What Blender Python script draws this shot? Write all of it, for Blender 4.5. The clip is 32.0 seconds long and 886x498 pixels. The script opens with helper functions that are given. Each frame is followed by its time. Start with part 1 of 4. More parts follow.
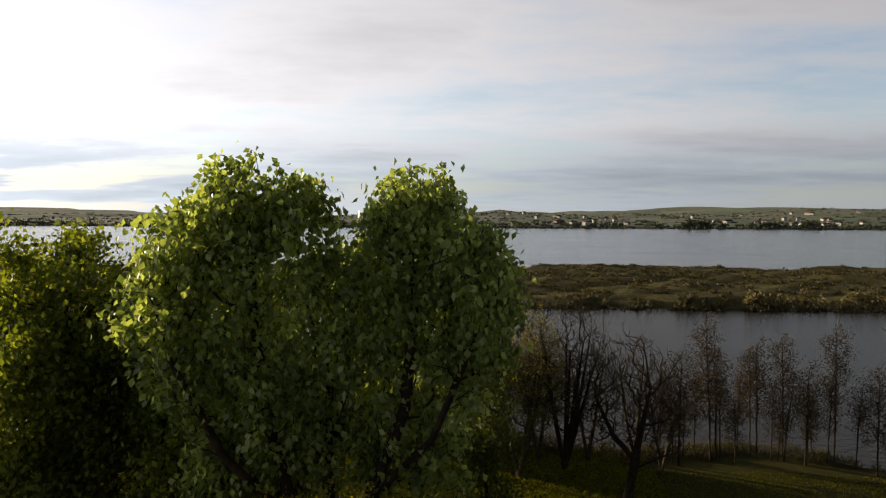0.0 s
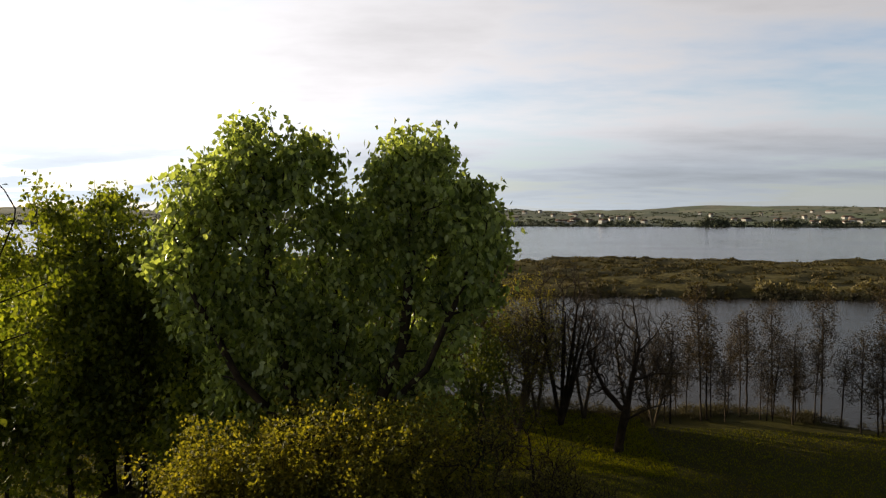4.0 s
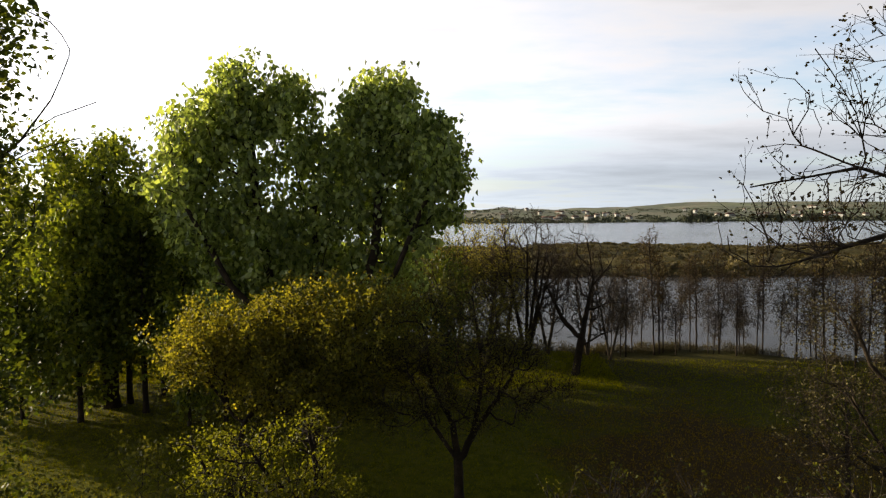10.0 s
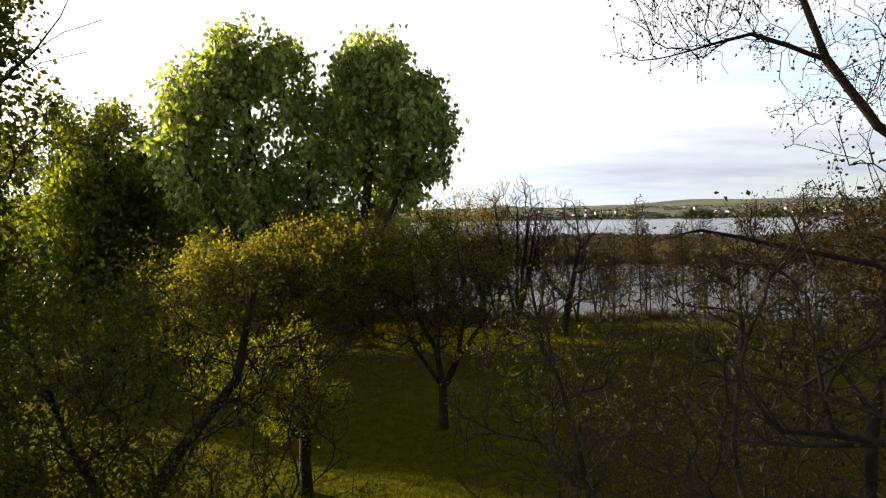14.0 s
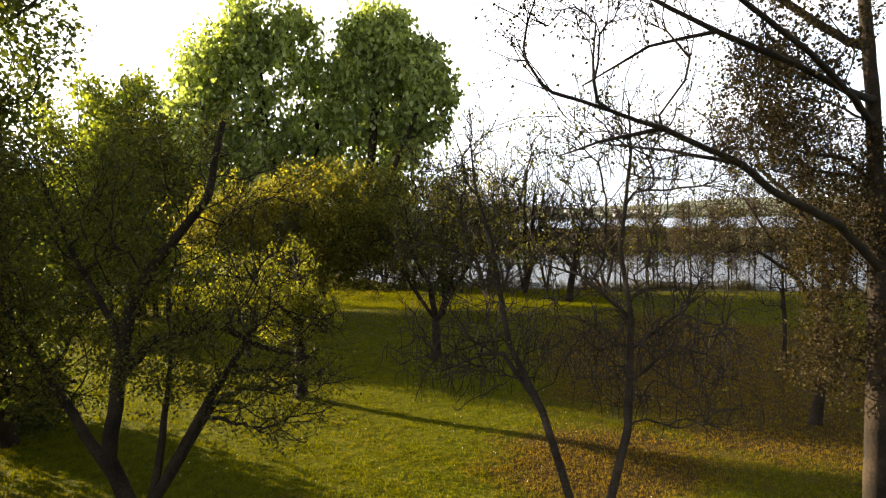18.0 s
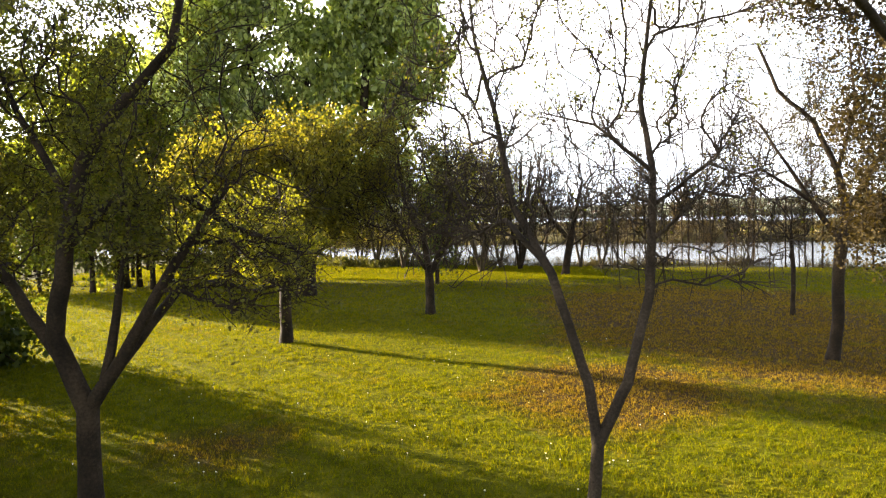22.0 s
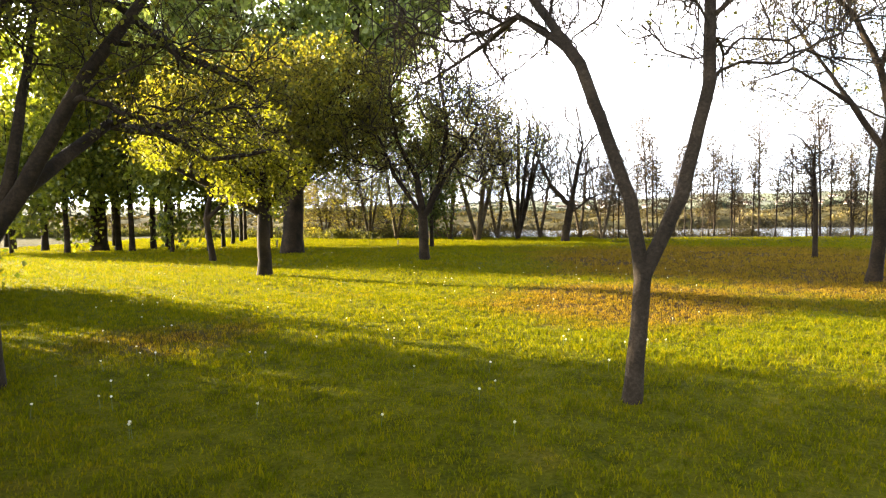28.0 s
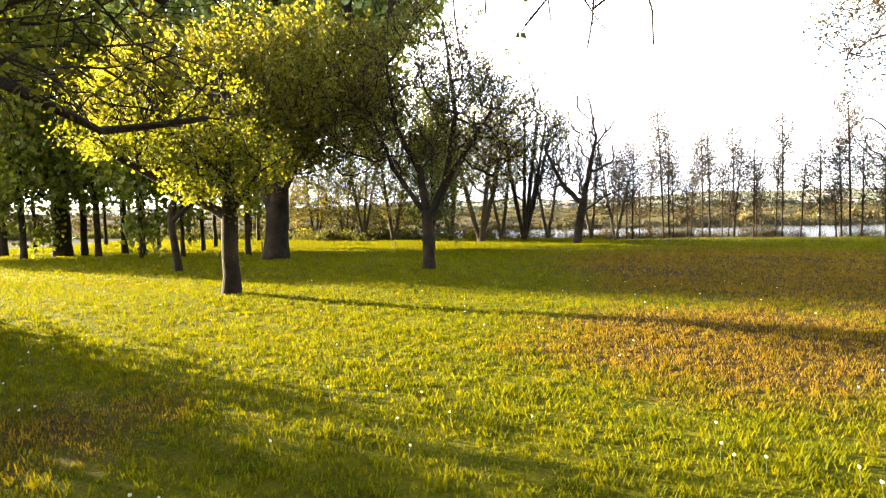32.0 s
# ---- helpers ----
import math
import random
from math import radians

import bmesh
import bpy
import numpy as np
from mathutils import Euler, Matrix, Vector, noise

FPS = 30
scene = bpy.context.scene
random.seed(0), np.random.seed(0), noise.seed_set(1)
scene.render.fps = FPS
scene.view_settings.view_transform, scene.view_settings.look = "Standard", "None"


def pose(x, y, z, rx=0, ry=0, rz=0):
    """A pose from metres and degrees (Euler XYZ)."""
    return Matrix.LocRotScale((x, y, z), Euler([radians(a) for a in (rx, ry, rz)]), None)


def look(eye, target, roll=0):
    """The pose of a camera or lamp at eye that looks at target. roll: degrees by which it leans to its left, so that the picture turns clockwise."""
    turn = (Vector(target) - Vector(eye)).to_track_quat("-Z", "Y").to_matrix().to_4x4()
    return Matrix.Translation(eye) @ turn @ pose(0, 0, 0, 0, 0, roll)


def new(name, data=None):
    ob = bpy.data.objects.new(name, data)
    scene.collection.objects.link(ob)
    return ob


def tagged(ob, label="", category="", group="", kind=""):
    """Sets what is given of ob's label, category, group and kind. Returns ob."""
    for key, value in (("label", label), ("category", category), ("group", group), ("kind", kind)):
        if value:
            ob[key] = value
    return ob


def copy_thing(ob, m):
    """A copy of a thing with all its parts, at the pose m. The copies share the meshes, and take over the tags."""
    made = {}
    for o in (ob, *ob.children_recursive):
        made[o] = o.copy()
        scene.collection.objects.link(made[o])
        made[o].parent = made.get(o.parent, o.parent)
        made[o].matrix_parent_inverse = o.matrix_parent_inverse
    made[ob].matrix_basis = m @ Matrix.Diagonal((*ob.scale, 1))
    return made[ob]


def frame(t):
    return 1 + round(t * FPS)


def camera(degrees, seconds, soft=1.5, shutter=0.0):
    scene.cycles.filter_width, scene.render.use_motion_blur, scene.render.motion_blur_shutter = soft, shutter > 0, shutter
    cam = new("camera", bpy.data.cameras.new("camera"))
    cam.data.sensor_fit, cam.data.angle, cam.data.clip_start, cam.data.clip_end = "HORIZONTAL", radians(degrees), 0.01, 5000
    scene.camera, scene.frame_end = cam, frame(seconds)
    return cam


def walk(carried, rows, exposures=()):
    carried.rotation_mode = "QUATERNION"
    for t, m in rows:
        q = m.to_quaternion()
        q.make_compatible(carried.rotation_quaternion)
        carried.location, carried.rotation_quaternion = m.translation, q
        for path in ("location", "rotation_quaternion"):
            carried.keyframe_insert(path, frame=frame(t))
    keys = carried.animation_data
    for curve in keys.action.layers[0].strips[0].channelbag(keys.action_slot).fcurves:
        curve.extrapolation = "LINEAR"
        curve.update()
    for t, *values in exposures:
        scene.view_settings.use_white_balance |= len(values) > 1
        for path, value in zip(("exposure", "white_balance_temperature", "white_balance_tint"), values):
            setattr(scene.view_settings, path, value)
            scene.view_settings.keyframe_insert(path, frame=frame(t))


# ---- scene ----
cam = camera(70.0, 32.0, soft=1.2)
PATH = [
    (0, (-0.201, 2.262, 18.295), (-0.354, 4.254, 18.193), 0.2),
    (0.5, (-0.326, 2.041, 17.921), (-0.528, 4.028, 17.816), 0.3),
    (1, (-0.343, 1.653, 17.538), (-0.602, 3.633, 17.434), 0.2),
    (1.5, (-0.12, 1.425, 17.291), (-0.38, 3.406, 17.187), 0.2),
    (2, (0.099, 1.219, 17.115), (-0.133, 3.202, 17.012), 0.2),
    (2.5, (0.281, 0.931, 16.886), (0.067, 2.917, 16.783), 0.2),
    (3, (0.546, 0.495, 16.641), (0.338, 2.482, 16.538), 0.2),
    (3.5, (0.824, -0.103, 16.364), (0.618, 1.884, 16.26), 0.2),
    (5.5, (1.748, -2.246, 14.549), (1.549, -0.259, 14.449), -0.2),
    (6, (1.877, -2.707, 14.156), (1.678, -0.72, 14.057), -0.2),
    (6.5, (2.016, -3.12, 13.879), (1.819, -1.133, 13.778), -0.2),
    (7, (2.139, -3.506, 13.587), (1.944, -1.518, 13.485), -0.3),
    (7.5, (2.269, -3.797, 13.371), (2.074, -1.81, 13.267), -0.2),
    (8, (2.245, -4.018, 13.113), (2.054, -2.029, 13.008), -0.2),
    (8.5, (2.307, -4.212, 12.862), (2.125, -2.223, 12.758), -0.3),
    (9, (2.415, -4.546, 12.522), (2.244, -2.556, 12.42), -0.4),
    (9.5, (2.581, -4.964, 12.187), (2.415, -2.974, 12.086), -0.4),
    (10, (2.801, -5.259, 11.888), (2.635, -3.269, 11.784), -0.5),
    (10.5, (2.997, -5.653, 11.587), (2.831, -3.663, 11.482), -0.4),
    (11, (3.194, -5.946, 11.236), (3.028, -3.956, 11.132), -0.4),
    (11.5, (3.164, -6.17, 10.911), (3.0, -4.179, 10.807), -0.5),
    (12, (3.219, -6.382, 10.599), (3.052, -4.392, 10.495), -0.5),
    (12.5, (3.261, -6.523, 10.3), (3.094, -4.533, 10.195), -0.6),
    (13, (3.327, -6.639, 9.924), (3.159, -4.649, 9.82), -0.8),
    (14, (3.63, -6.93, 9.3), (3.462, -4.94, 9.194), -0.9),
    (14.5, (3.84, -7.12, 9.0), (3.667, -5.13, 8.893), -0.9),
    (16.5, (4.945, -8.252, 7.693), (4.726, -6.267, 7.583), -1.2),
    (17, (5.058, -8.384, 7.359), (4.835, -6.399, 7.251), -1.1),
    (17.5, (5.223, -8.543, 6.941), (4.985, -6.56, 6.838), -1.2),
    (18, (5.33, -8.656, 6.566), (5.077, -6.675, 6.465), -1.1),
    (18.5, (5.359, -8.679, 6.17), (5.103, -6.698, 6.073), -0.9),
    (19, (5.35, -8.587, 5.877), (5.097, -6.605, 5.782), -1.0),
    (19.5, (5.332, -8.482, 5.567), (5.084, -6.499, 5.475), -1.1),
    (20, (5.295, -8.338, 5.296), (5.054, -6.355, 5.204), -1.0),
    (20.5, (5.234, -8.194, 5.089), (4.997, -6.211, 4.991), -0.9),
    (21, (5.171, -7.974, 4.881), (4.937, -5.99, 4.774), -0.8),
    (21.5, (5.134, -7.74, 4.596), (4.903, -5.756, 4.49), -0.9),
    (22, (5.115, -7.495, 4.31), (4.883, -5.511, 4.205), -0.9),
    (22.5, (5.071, -7.252, 4.069), (4.843, -5.268, 3.961), -0.9),
    (23, (5.009, -6.981, 3.82), (4.787, -4.997, 3.708), -0.8),
    (23.5, (5.029, -6.726, 3.598), (4.807, -4.741, 3.484), -0.8),
    (24, (5.016, -6.511, 3.336), (4.794, -4.527, 3.22), -0.8),
    (24.5, (4.955, -6.308, 3.067), (4.735, -4.324, 2.953), -0.7),
    (25, (4.905, -6.135, 2.844), (4.686, -4.151, 2.728), -0.7),
    (25.5, (4.902, -5.956, 2.623), (4.683, -3.971, 2.506), -0.7),
    (26, (4.874, -5.856, 2.369), (4.656, -3.871, 2.25), -0.7),
    (26.5, (4.89, -5.849, 2.137), (4.671, -3.864, 2.018), -0.8),
    (28.5, (4.811, -5.27, 1.952), (4.597, -3.285, 1.831), -0.8),
    (29, (4.717, -4.816, 1.996), (4.506, -2.831, 1.874), -0.8),
    (29.5, (4.587, -4.4, 2.021), (4.38, -2.414, 1.897), -0.8),
    (30, (4.453, -3.875, 2.014), (4.248, -1.889, 1.89), -0.8),
    (30.5, (4.282, -3.323, 2.053), (4.083, -1.337, 1.925), -0.8),
    (31, (4.178, -2.709, 2.021), (3.977, -0.723, 1.895), -0.9),
    (31.5, (4.063, -2.143, 2.028), (3.864, -0.157, 1.902), -1.0),
    (32, (3.934, -1.554, 2.001), (3.736, 0.432, 1.877), -1.0),
]
EXPOSURES = [(0.0, 0.0), (6.0, 0.34), (9.0, 0.55), (14.0, 0.98), (17.0, 1.6), (20.0, 2.35), (24.0, 2.92), (32.0, 3.15)]
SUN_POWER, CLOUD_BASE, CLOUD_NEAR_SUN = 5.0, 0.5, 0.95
walk(cam, [(t, look(eye, target, roll)) for t, eye, target, roll in PATH], EXPOSURES)

# ---- light ----
SUN_AZ = radians(67.0)      # turned to the left from straight ahead (+y)
SUN_EL = radians(10.5)
SUN_DIR = Vector((-math.sin(SUN_AZ) * math.cos(SUN_EL), math.cos(SUN_AZ) * math.cos(SUN_EL), math.sin(SUN_EL)))


def node(nt, kind, **inputs):
    n = nt.nodes.new(kind)
    for k, v in inputs.items():
        key = int(k[1:]) if k[0] == "i" and k[1:].isdigit() else k.replace("_", " ")
        if hasattr(v, "is_output"):
            nt.links.new(v, n.inputs[key])
        else:
            n.inputs[key].default_value = v
    return n


def math_node(nt, op, a, b=0.0, clamp=False):
    n = node(nt, "ShaderNodeMath", i0=a, i1=b)
    n.operation, n.use_clamp = op, clamp
    return n.outputs[0]


def vec_node(nt, op, a, b=(0, 0, 0)):
    n = node(nt, "ShaderNodeVectorMath", i0=a, i1=b)
    n.operation = op
    return n


def mix_col(nt, f, a, b, blend="MIX"):
    n = nt.nodes.new("ShaderNodeMix")
    n.data_type, n.blend_type = "RGBA", blend
    for sock, v in ((n.inputs[0], f), (n.inputs[6], a), (n.inputs[7], b)):
        if hasattr(v, "is_output"):
            nt.links.new(v, sock)
        elif isinstance(v, (int, float)):
            sock.default_value = v
        else:
            sock.default_value = (*v[:3], 1)
    return n.outputs[2]


def ramp(nt, f, *stops):
    n = node(nt, "ShaderNodeValToRGB", i0=f)
    el = n.color_ramp.elements
    while len(el) < len(stops):
        el.new(0.5)
    for e, (p, c) in zip(el, stops):
        e.position = p
        e.color = (c, c, c, 1) if isinstance(c, (int, float)) else (*c, 1)
    return n.outputs[0]


def noise_tex(nt, vec, scale, detail=4.0, rough=0.55):
    n = node(nt, "ShaderNodeTexNoise", Scale=scale, Detail=detail, Roughness=rough)
    if vec is not None:
        nt.links.new(vec, n.inputs["Vector"])
    return n.outputs[0]


world = bpy.data.worlds.new("sky")
scene.world = world
world.use_nodes = True
wt = world.node_tree
wt.nodes.clear()
sky = wt.nodes.new("ShaderNodeTexSky")
sky.sky_type, sky.sun_disc = "NISHITA", False
sky.sun_elevation, sky.sun_rotation = SUN_EL, -SUN_AZ
sky.dust_density, sky.ozone_density = 1.5, 1.0
way = node(wt, "ShaderNodeTexCoord").outputs["Generated"]
sep = node(wt, "ShaderNodeSeparateXYZ", Vector=way)
up = math_node(wt, "MAXIMUM", sep.outputs[2], 0.0)
lift = math_node(wt, "ADD", up, 0.10)
flat = node(wt, "ShaderNodeCombineXYZ", X=math_node(wt, "DIVIDE", sep.outputs[0], lift), Y=math_node(wt, "DIVIDE", sep.outputs[1], lift), Z=0.0).outputs[0]
turned = node(wt, "ShaderNodeMapping", Vector=flat, Rotation=(0, 0, radians(-14)), Scale=(0.42, 0.62, 1)).outputs[0]
broad = noise_tex(wt, turned, 0.9, 7.0, 0.58)
streaks = noise_tex(wt, node(wt, "ShaderNodeMapping", Vector=flat, Rotation=(0, 0, radians(-8)), Scale=(0.3, 0.9, 1)).outputs[0], 1.1, 6.0, 0.6)
cover = math_node(wt, "ADD", math_node(wt, "MULTIPLY", broad, 0.75), math_node(wt, "MULTIPLY", streaks, 0.25))
veil = ramp(wt, up, (0.0, 0.75), (0.12, 0.45), (0.3, 0.0))
mask = math_node(wt, "MAXIMUM", ramp(wt, cover, (0.38, 0.25), (0.51, 1.0)), veil)
toward = math_node(wt, "MAXIMUM", vec_node(wt, "DOT_PRODUCT", way, tuple(SUN_DIR)).outputs["Value"], 0.0)
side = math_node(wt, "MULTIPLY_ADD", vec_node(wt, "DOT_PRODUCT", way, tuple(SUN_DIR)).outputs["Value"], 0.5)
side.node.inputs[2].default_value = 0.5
glow = math_node(wt, "ADD", math_node(wt, "MULTIPLY", math_node(wt, "POWER", side, 3.0), CLOUD_NEAR_SUN), math_node(wt, "MULTIPLY", math_node(wt, "POWER", toward, 30.0), 0.6))
thick = ramp(wt, cover, (0.41, 1.05), (0.48, 0.97), (0.54, 0.88), (0.62, 0.76))
# cloud sheet by height: bright towards the horizon, dimmed overhead out of view to deepen ground shade
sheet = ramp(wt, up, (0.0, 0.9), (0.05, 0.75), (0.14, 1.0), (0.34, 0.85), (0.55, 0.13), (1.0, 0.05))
# the ramp on side also dims the unseen cloud behind the camera, for darker shade
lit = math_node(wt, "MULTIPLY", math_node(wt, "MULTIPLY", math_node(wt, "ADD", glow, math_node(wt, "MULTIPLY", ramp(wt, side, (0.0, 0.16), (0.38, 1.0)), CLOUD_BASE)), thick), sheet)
tint = ramp(wt, up, (0.0, (0.82, 0.9, 0.98)), (0.07, (0.82, 0.89, 0.99)), (0.15, (1.0, 0.975, 1.0)))
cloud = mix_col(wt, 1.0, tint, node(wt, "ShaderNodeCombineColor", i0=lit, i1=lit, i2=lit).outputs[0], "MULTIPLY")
clear = vec_node(wt, "SCALE", sky.outputs[0])
clear.inputs["Scale"].default_value = 0.17
blue = mix_col(wt, 1.0, clear.outputs[0], (0.92, 1.0, 1.16), "MULTIPLY")
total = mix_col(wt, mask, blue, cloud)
bg = node(wt, "ShaderNodeBackground", Color=total, Strength=1.0)
wt.links.new(bg.outputs[0], node(wt, "ShaderNodeOutputWorld").inputs[0])

sun = new("sun", bpy.data.lights.new("sun", "SUN"))
sun.data.energy, sun.data.angle, sun.data.color = SUN_POWER, radians(0.6), (1.0, 0.84, 0.57)
sun.matrix_world = look(SUN_DIR * 200, (0, 0, 0))

# ---- materials ----


def material(name, colours, scales=(3.0, 40.0), rough=0.9, bump=0.3, translucent=0.0, island=0.0, specular=0.3, distance=0.02, tint=None):
    """colours: dark, mid, light. Two scales of noise choose among them; island varies piece by piece."""
    m = bpy.data.materials.new(name)
    m.use_nodes = True
    nt = m.node_tree
    nt.nodes.clear()
    out = nt.nodes.new("ShaderNodeOutputMaterial")
    place = node(nt, "ShaderNodeNewGeometry").outputs["Position"]
    big = noise_tex(nt, place, scales[0], 4.0)
    fine = noise_tex(nt, place, scales[1], 6.0, 0.65)
    both = math_node(nt, "ADD", math_node(nt, "MULTIPLY", big, 0.55), math_node(nt, "MULTIPLY", fine, 0.45))
    if island:
        rnd = node(nt, "ShaderNodeNewGeometry").outputs["Random Per Island"]
        both = math_node(nt, "ADD", math_node(nt, "MULTIPLY", both, 1 - island), math_node(nt, "MULTIPLY", rnd, island))
    lo, hi = (0.36, 0.64) if island < 0.4 else (0.2, 0.8)
    col = ramp(nt, both, (lo, colours[0]), (0.5, colours[1]), (hi, colours[2]))
    bs = node(nt, "ShaderNodeBsdfPrincipled", Base_Color=col, Roughness=rough)
    bs.inputs["Specular IOR Level"].default_value = specular
    if bump:
        bp = node(nt, "ShaderNodeBump", Strength=bump, Distance=distance, Height=fine)
        nt.links.new(bp.outputs[0], bs.inputs["Normal"])
    if translucent:
        tr = node(nt, "ShaderNodeBsdfTranslucent", Color=mix_col(nt, 1.0, col, tint or TRANS_TINT, "MULTIPLY"))
        mx = node(nt, "ShaderNodeMixShader", i0=translucent, i1=bs.outputs[0], i2=tr.outputs[0])
        nt.links.new(mx.outputs[0], out.inputs[0])
    else:
        nt.links.new(bs.outputs[0], out.inputs[0])
    return m


TRANS_TINT = (1.7, 1.55, 0.45)
BARK = material("bark", ((0.011, 0.0072, 0.0036), (0.026, 0.017, 0.0092), (0.06, 0.04, 0.022)), (2.0, 25.0), 0.95, 0.8)
BARK_PALE = material("bark_pale", ((0.018, 0.0125, 0.0075), (0.041, 0.029, 0.018), (0.092, 0.066, 0.042)), (2.0, 30.0), 0.95, 0.9)
BARK_BANK = material("bark_bank", ((0.032, 0.023, 0.013), (0.07, 0.051, 0.029), (0.13, 0.096, 0.054)), (0.6, 8.0), 0.95, 0.4)
LEAF_DRY = material("leaf_dry_olive", ((0.03, 0.025, 0.01), (0.065, 0.055, 0.02), (0.13, 0.108, 0.034)), (0.4, 5.0), 0.7, 0, 0.15, 0.5, 0.2)
LEAF_POPLAR = material("leaf_poplar", ((0.1, 0.132, 0.042), (0.26, 0.305, 0.108), (0.48, 0.52, 0.22)), (0.4, 5.0), 0.36, 0, 0.6, 0.6, 0.5, tint=(1.5, 1.5, 0.55))
LEAF_LEFT = material("leaf_young_poplar", ((0.055, 0.076, 0.014), (0.145, 0.168, 0.028), (0.29, 0.3, 0.052)), (0.4, 5.0), 0.5, 0, 0.6, 0.55, 0.4, tint=(1.6, 1.58, 0.42))
LEAF_OLIVE = material("leaf_olive", ((0.062, 0.062, 0.012), (0.158, 0.155, 0.027), (0.32, 0.28, 0.044)), (0.35, 5.0), 0.6, 0, 0.6, 0.45, 0.4)
LEAF_YELLOW = material("leaf_yellow", ((0.062, 0.066, 0.009), (0.135, 0.138, 0.016), (0.24, 0.235, 0.026)), (0.35, 5.0), 0.6, 0, 0.6, 0.5, 0.4, tint=(1.6, 1.56, 0.42))
LEAF_HALF = material("leaf_dull", ((0.04, 0.038, 0.011), (0.09, 0.083, 0.02), (0.18, 0.16, 0.034)), (0.4, 5.0), 0.6, 0, 0.5, 0.5, 0.3)
LEAF_LOCUST = material("leaf_locust", ((0.017, 0.013, 0.008), (0.04, 0.03, 0.014), (0.085, 0.064, 0.024)), (0.6, 6.0), 0.8, 0, 0.3, 0.5, 0.1)
LEAF_GREEN = material("leaf_green", ((0.03, 0.045, 0.009), (0.06, 0.08, 0.014), (0.115, 0.13, 0.022)), (0.4, 5.0), 0.6, 0, 0.45, 0.5, 0.4)
LEAF_FRUIT = material("leaf_fruit_tree", ((0.037, 0.039, 0.009), (0.083, 0.086, 0.017), (0.17, 0.165, 0.028)), (0.4, 5.0), 0.6, 0, 0.55, 0.5, 0.3)
LEAF_BROWN = material("leaf_brown", ((0.024, 0.017, 0.009), (0.055, 0.038, 0.019), (0.11, 0.076, 0.034)), (0.5, 5.0), 0.7, 0, 0.3, 0.5)
LEAF_PALE = material("leaf_pale", ((0.11, 0.11, 0.026), (0.21, 0.19, 0.042), (0.33, 0.28, 0.07)), (0.4, 5.0), 0.7, 0, 0.45, 0.5)
SHRUB_DRY = material("dry_shrub", ((0.035, 0.03, 0.014), (0.075, 0.062, 0.028), (0.16, 0.125, 0.055)), (0.03, 0.4), 0.9, 0, 0.2, 0.4)
REED = material("reed", ((0.1, 0.085, 0.04), (0.17, 0.14, 0.065), (0.25, 0.205, 0.095)), (0.05, 0.6), 0.9, 0, 0.2, 0.4)
BRUSH = material("bank_brush", ((0.035, 0.03, 0.018), (0.07, 0.058, 0.03), (0.12, 0.1, 0.05)), (0.2, 2.0), 0.9, 0, 0.2, 0.4)
HEDGE = material("hedge_leaf", ((0.04, 0.045, 0.016), (0.082, 0.086, 0.03), (0.14, 0.136, 0.05)), (0.2, 2.0), 0.8, 0, 0.35, 0.4)
# paler and bluer than near leaves: distance haze is put into the colour
FAR_LEAF_HAZED = material("far_tree_hazed", ((0.045, 0.056, 0.034), (0.08, 0.09, 0.052), (0.115, 0.12, 0.068)), (0.01, 0.1), 0.9, 0, 0.0, 0.4)
WHITE_WALL = material("house_wall", ((0.42, 0.4, 0.37), (0.52, 0.5, 0.46), (0.62, 0.6, 0.56)), (0.1, 1.0), 0.9, 0)
ROOF_TILE = material("house_roof", ((0.1, 0.065, 0.05), (0.14, 0.09, 0.07), (0.18, 0.12, 0.095)), (0.1, 1.0), 0.9, 0)
CLOCK_WHITE = material("dandelion_clock", ((0.6, 0.6, 0.58), (0.7, 0.7, 0.68), (0.8, 0.8, 0.78)), (20.0, 90.0), 0.9, 0, 0.3)
STALK = material("dandelion_stalk", ((0.1, 0.13, 0.04), (0.14, 0.17, 0.06), (0.18, 0.2, 0.09)), (20.0, 90.0), 0.7, 0)
POST_WOOD = material("weathered_wood", ((0.1, 0.08, 0.06), (0.16, 0.13, 0.1), (0.24, 0.2, 0.16)), (5.0, 60.0), 0.9, 0.5)


def dry_mask(nt, p):
    """Where the meadow is dry and straw-coloured: scattered patches, and one large worn patch on its right side."""
    a, b = noise_tex(nt, p, 0.16, 5.0), noise_tex(nt, p, 1.7, 5.0, 0.6)
    off = vec_node(nt, "MULTIPLY", vec_node(nt, "SUBTRACT", p, (13.5, 21.5, 0)).outputs[0], (0.09, 0.05, 0)).outputs[0]
    worn = math_node(nt, "SUBTRACT", 1.0, vec_node(nt, "LENGTH", off).outputs["Value"], True)
    near = vec_node(nt, "MULTIPLY", vec_node(nt, "SUBTRACT", p, (-0.6, 3.6, 0)).outputs[0], (0.42, 0.42, 0)).outputs[0]
    worn = math_node(nt, "MAXIMUM", worn, math_node(nt, "MULTIPLY", math_node(nt, "SUBTRACT", 1.0, vec_node(nt, "LENGTH", near).outputs["Value"], True), 0.6))
    bald = vec_node(nt, "MULTIPLY", vec_node(nt, "SUBTRACT", p, (7.4, 8.4, 0)).outputs[0], (0.24, 0.24, 0)).outputs[0]
    worn = math_node(nt, "MAXIMUM", worn, math_node(nt, "MULTIPLY", math_node(nt, "SUBTRACT", 1.0, vec_node(nt, "LENGTH", bald).outputs["Value"], True), 1.2))
    f = math_node(nt, "ADD", math_node(nt, "MULTIPLY", a, 0.62), math_node(nt, "MULTIPLY", b, 0.38))
    return ramp(nt, math_node(nt, "ADD", f, math_node(nt, "MULTIPLY", worn, 0.5)), (0.55, 0.0), (0.76, 0.95))


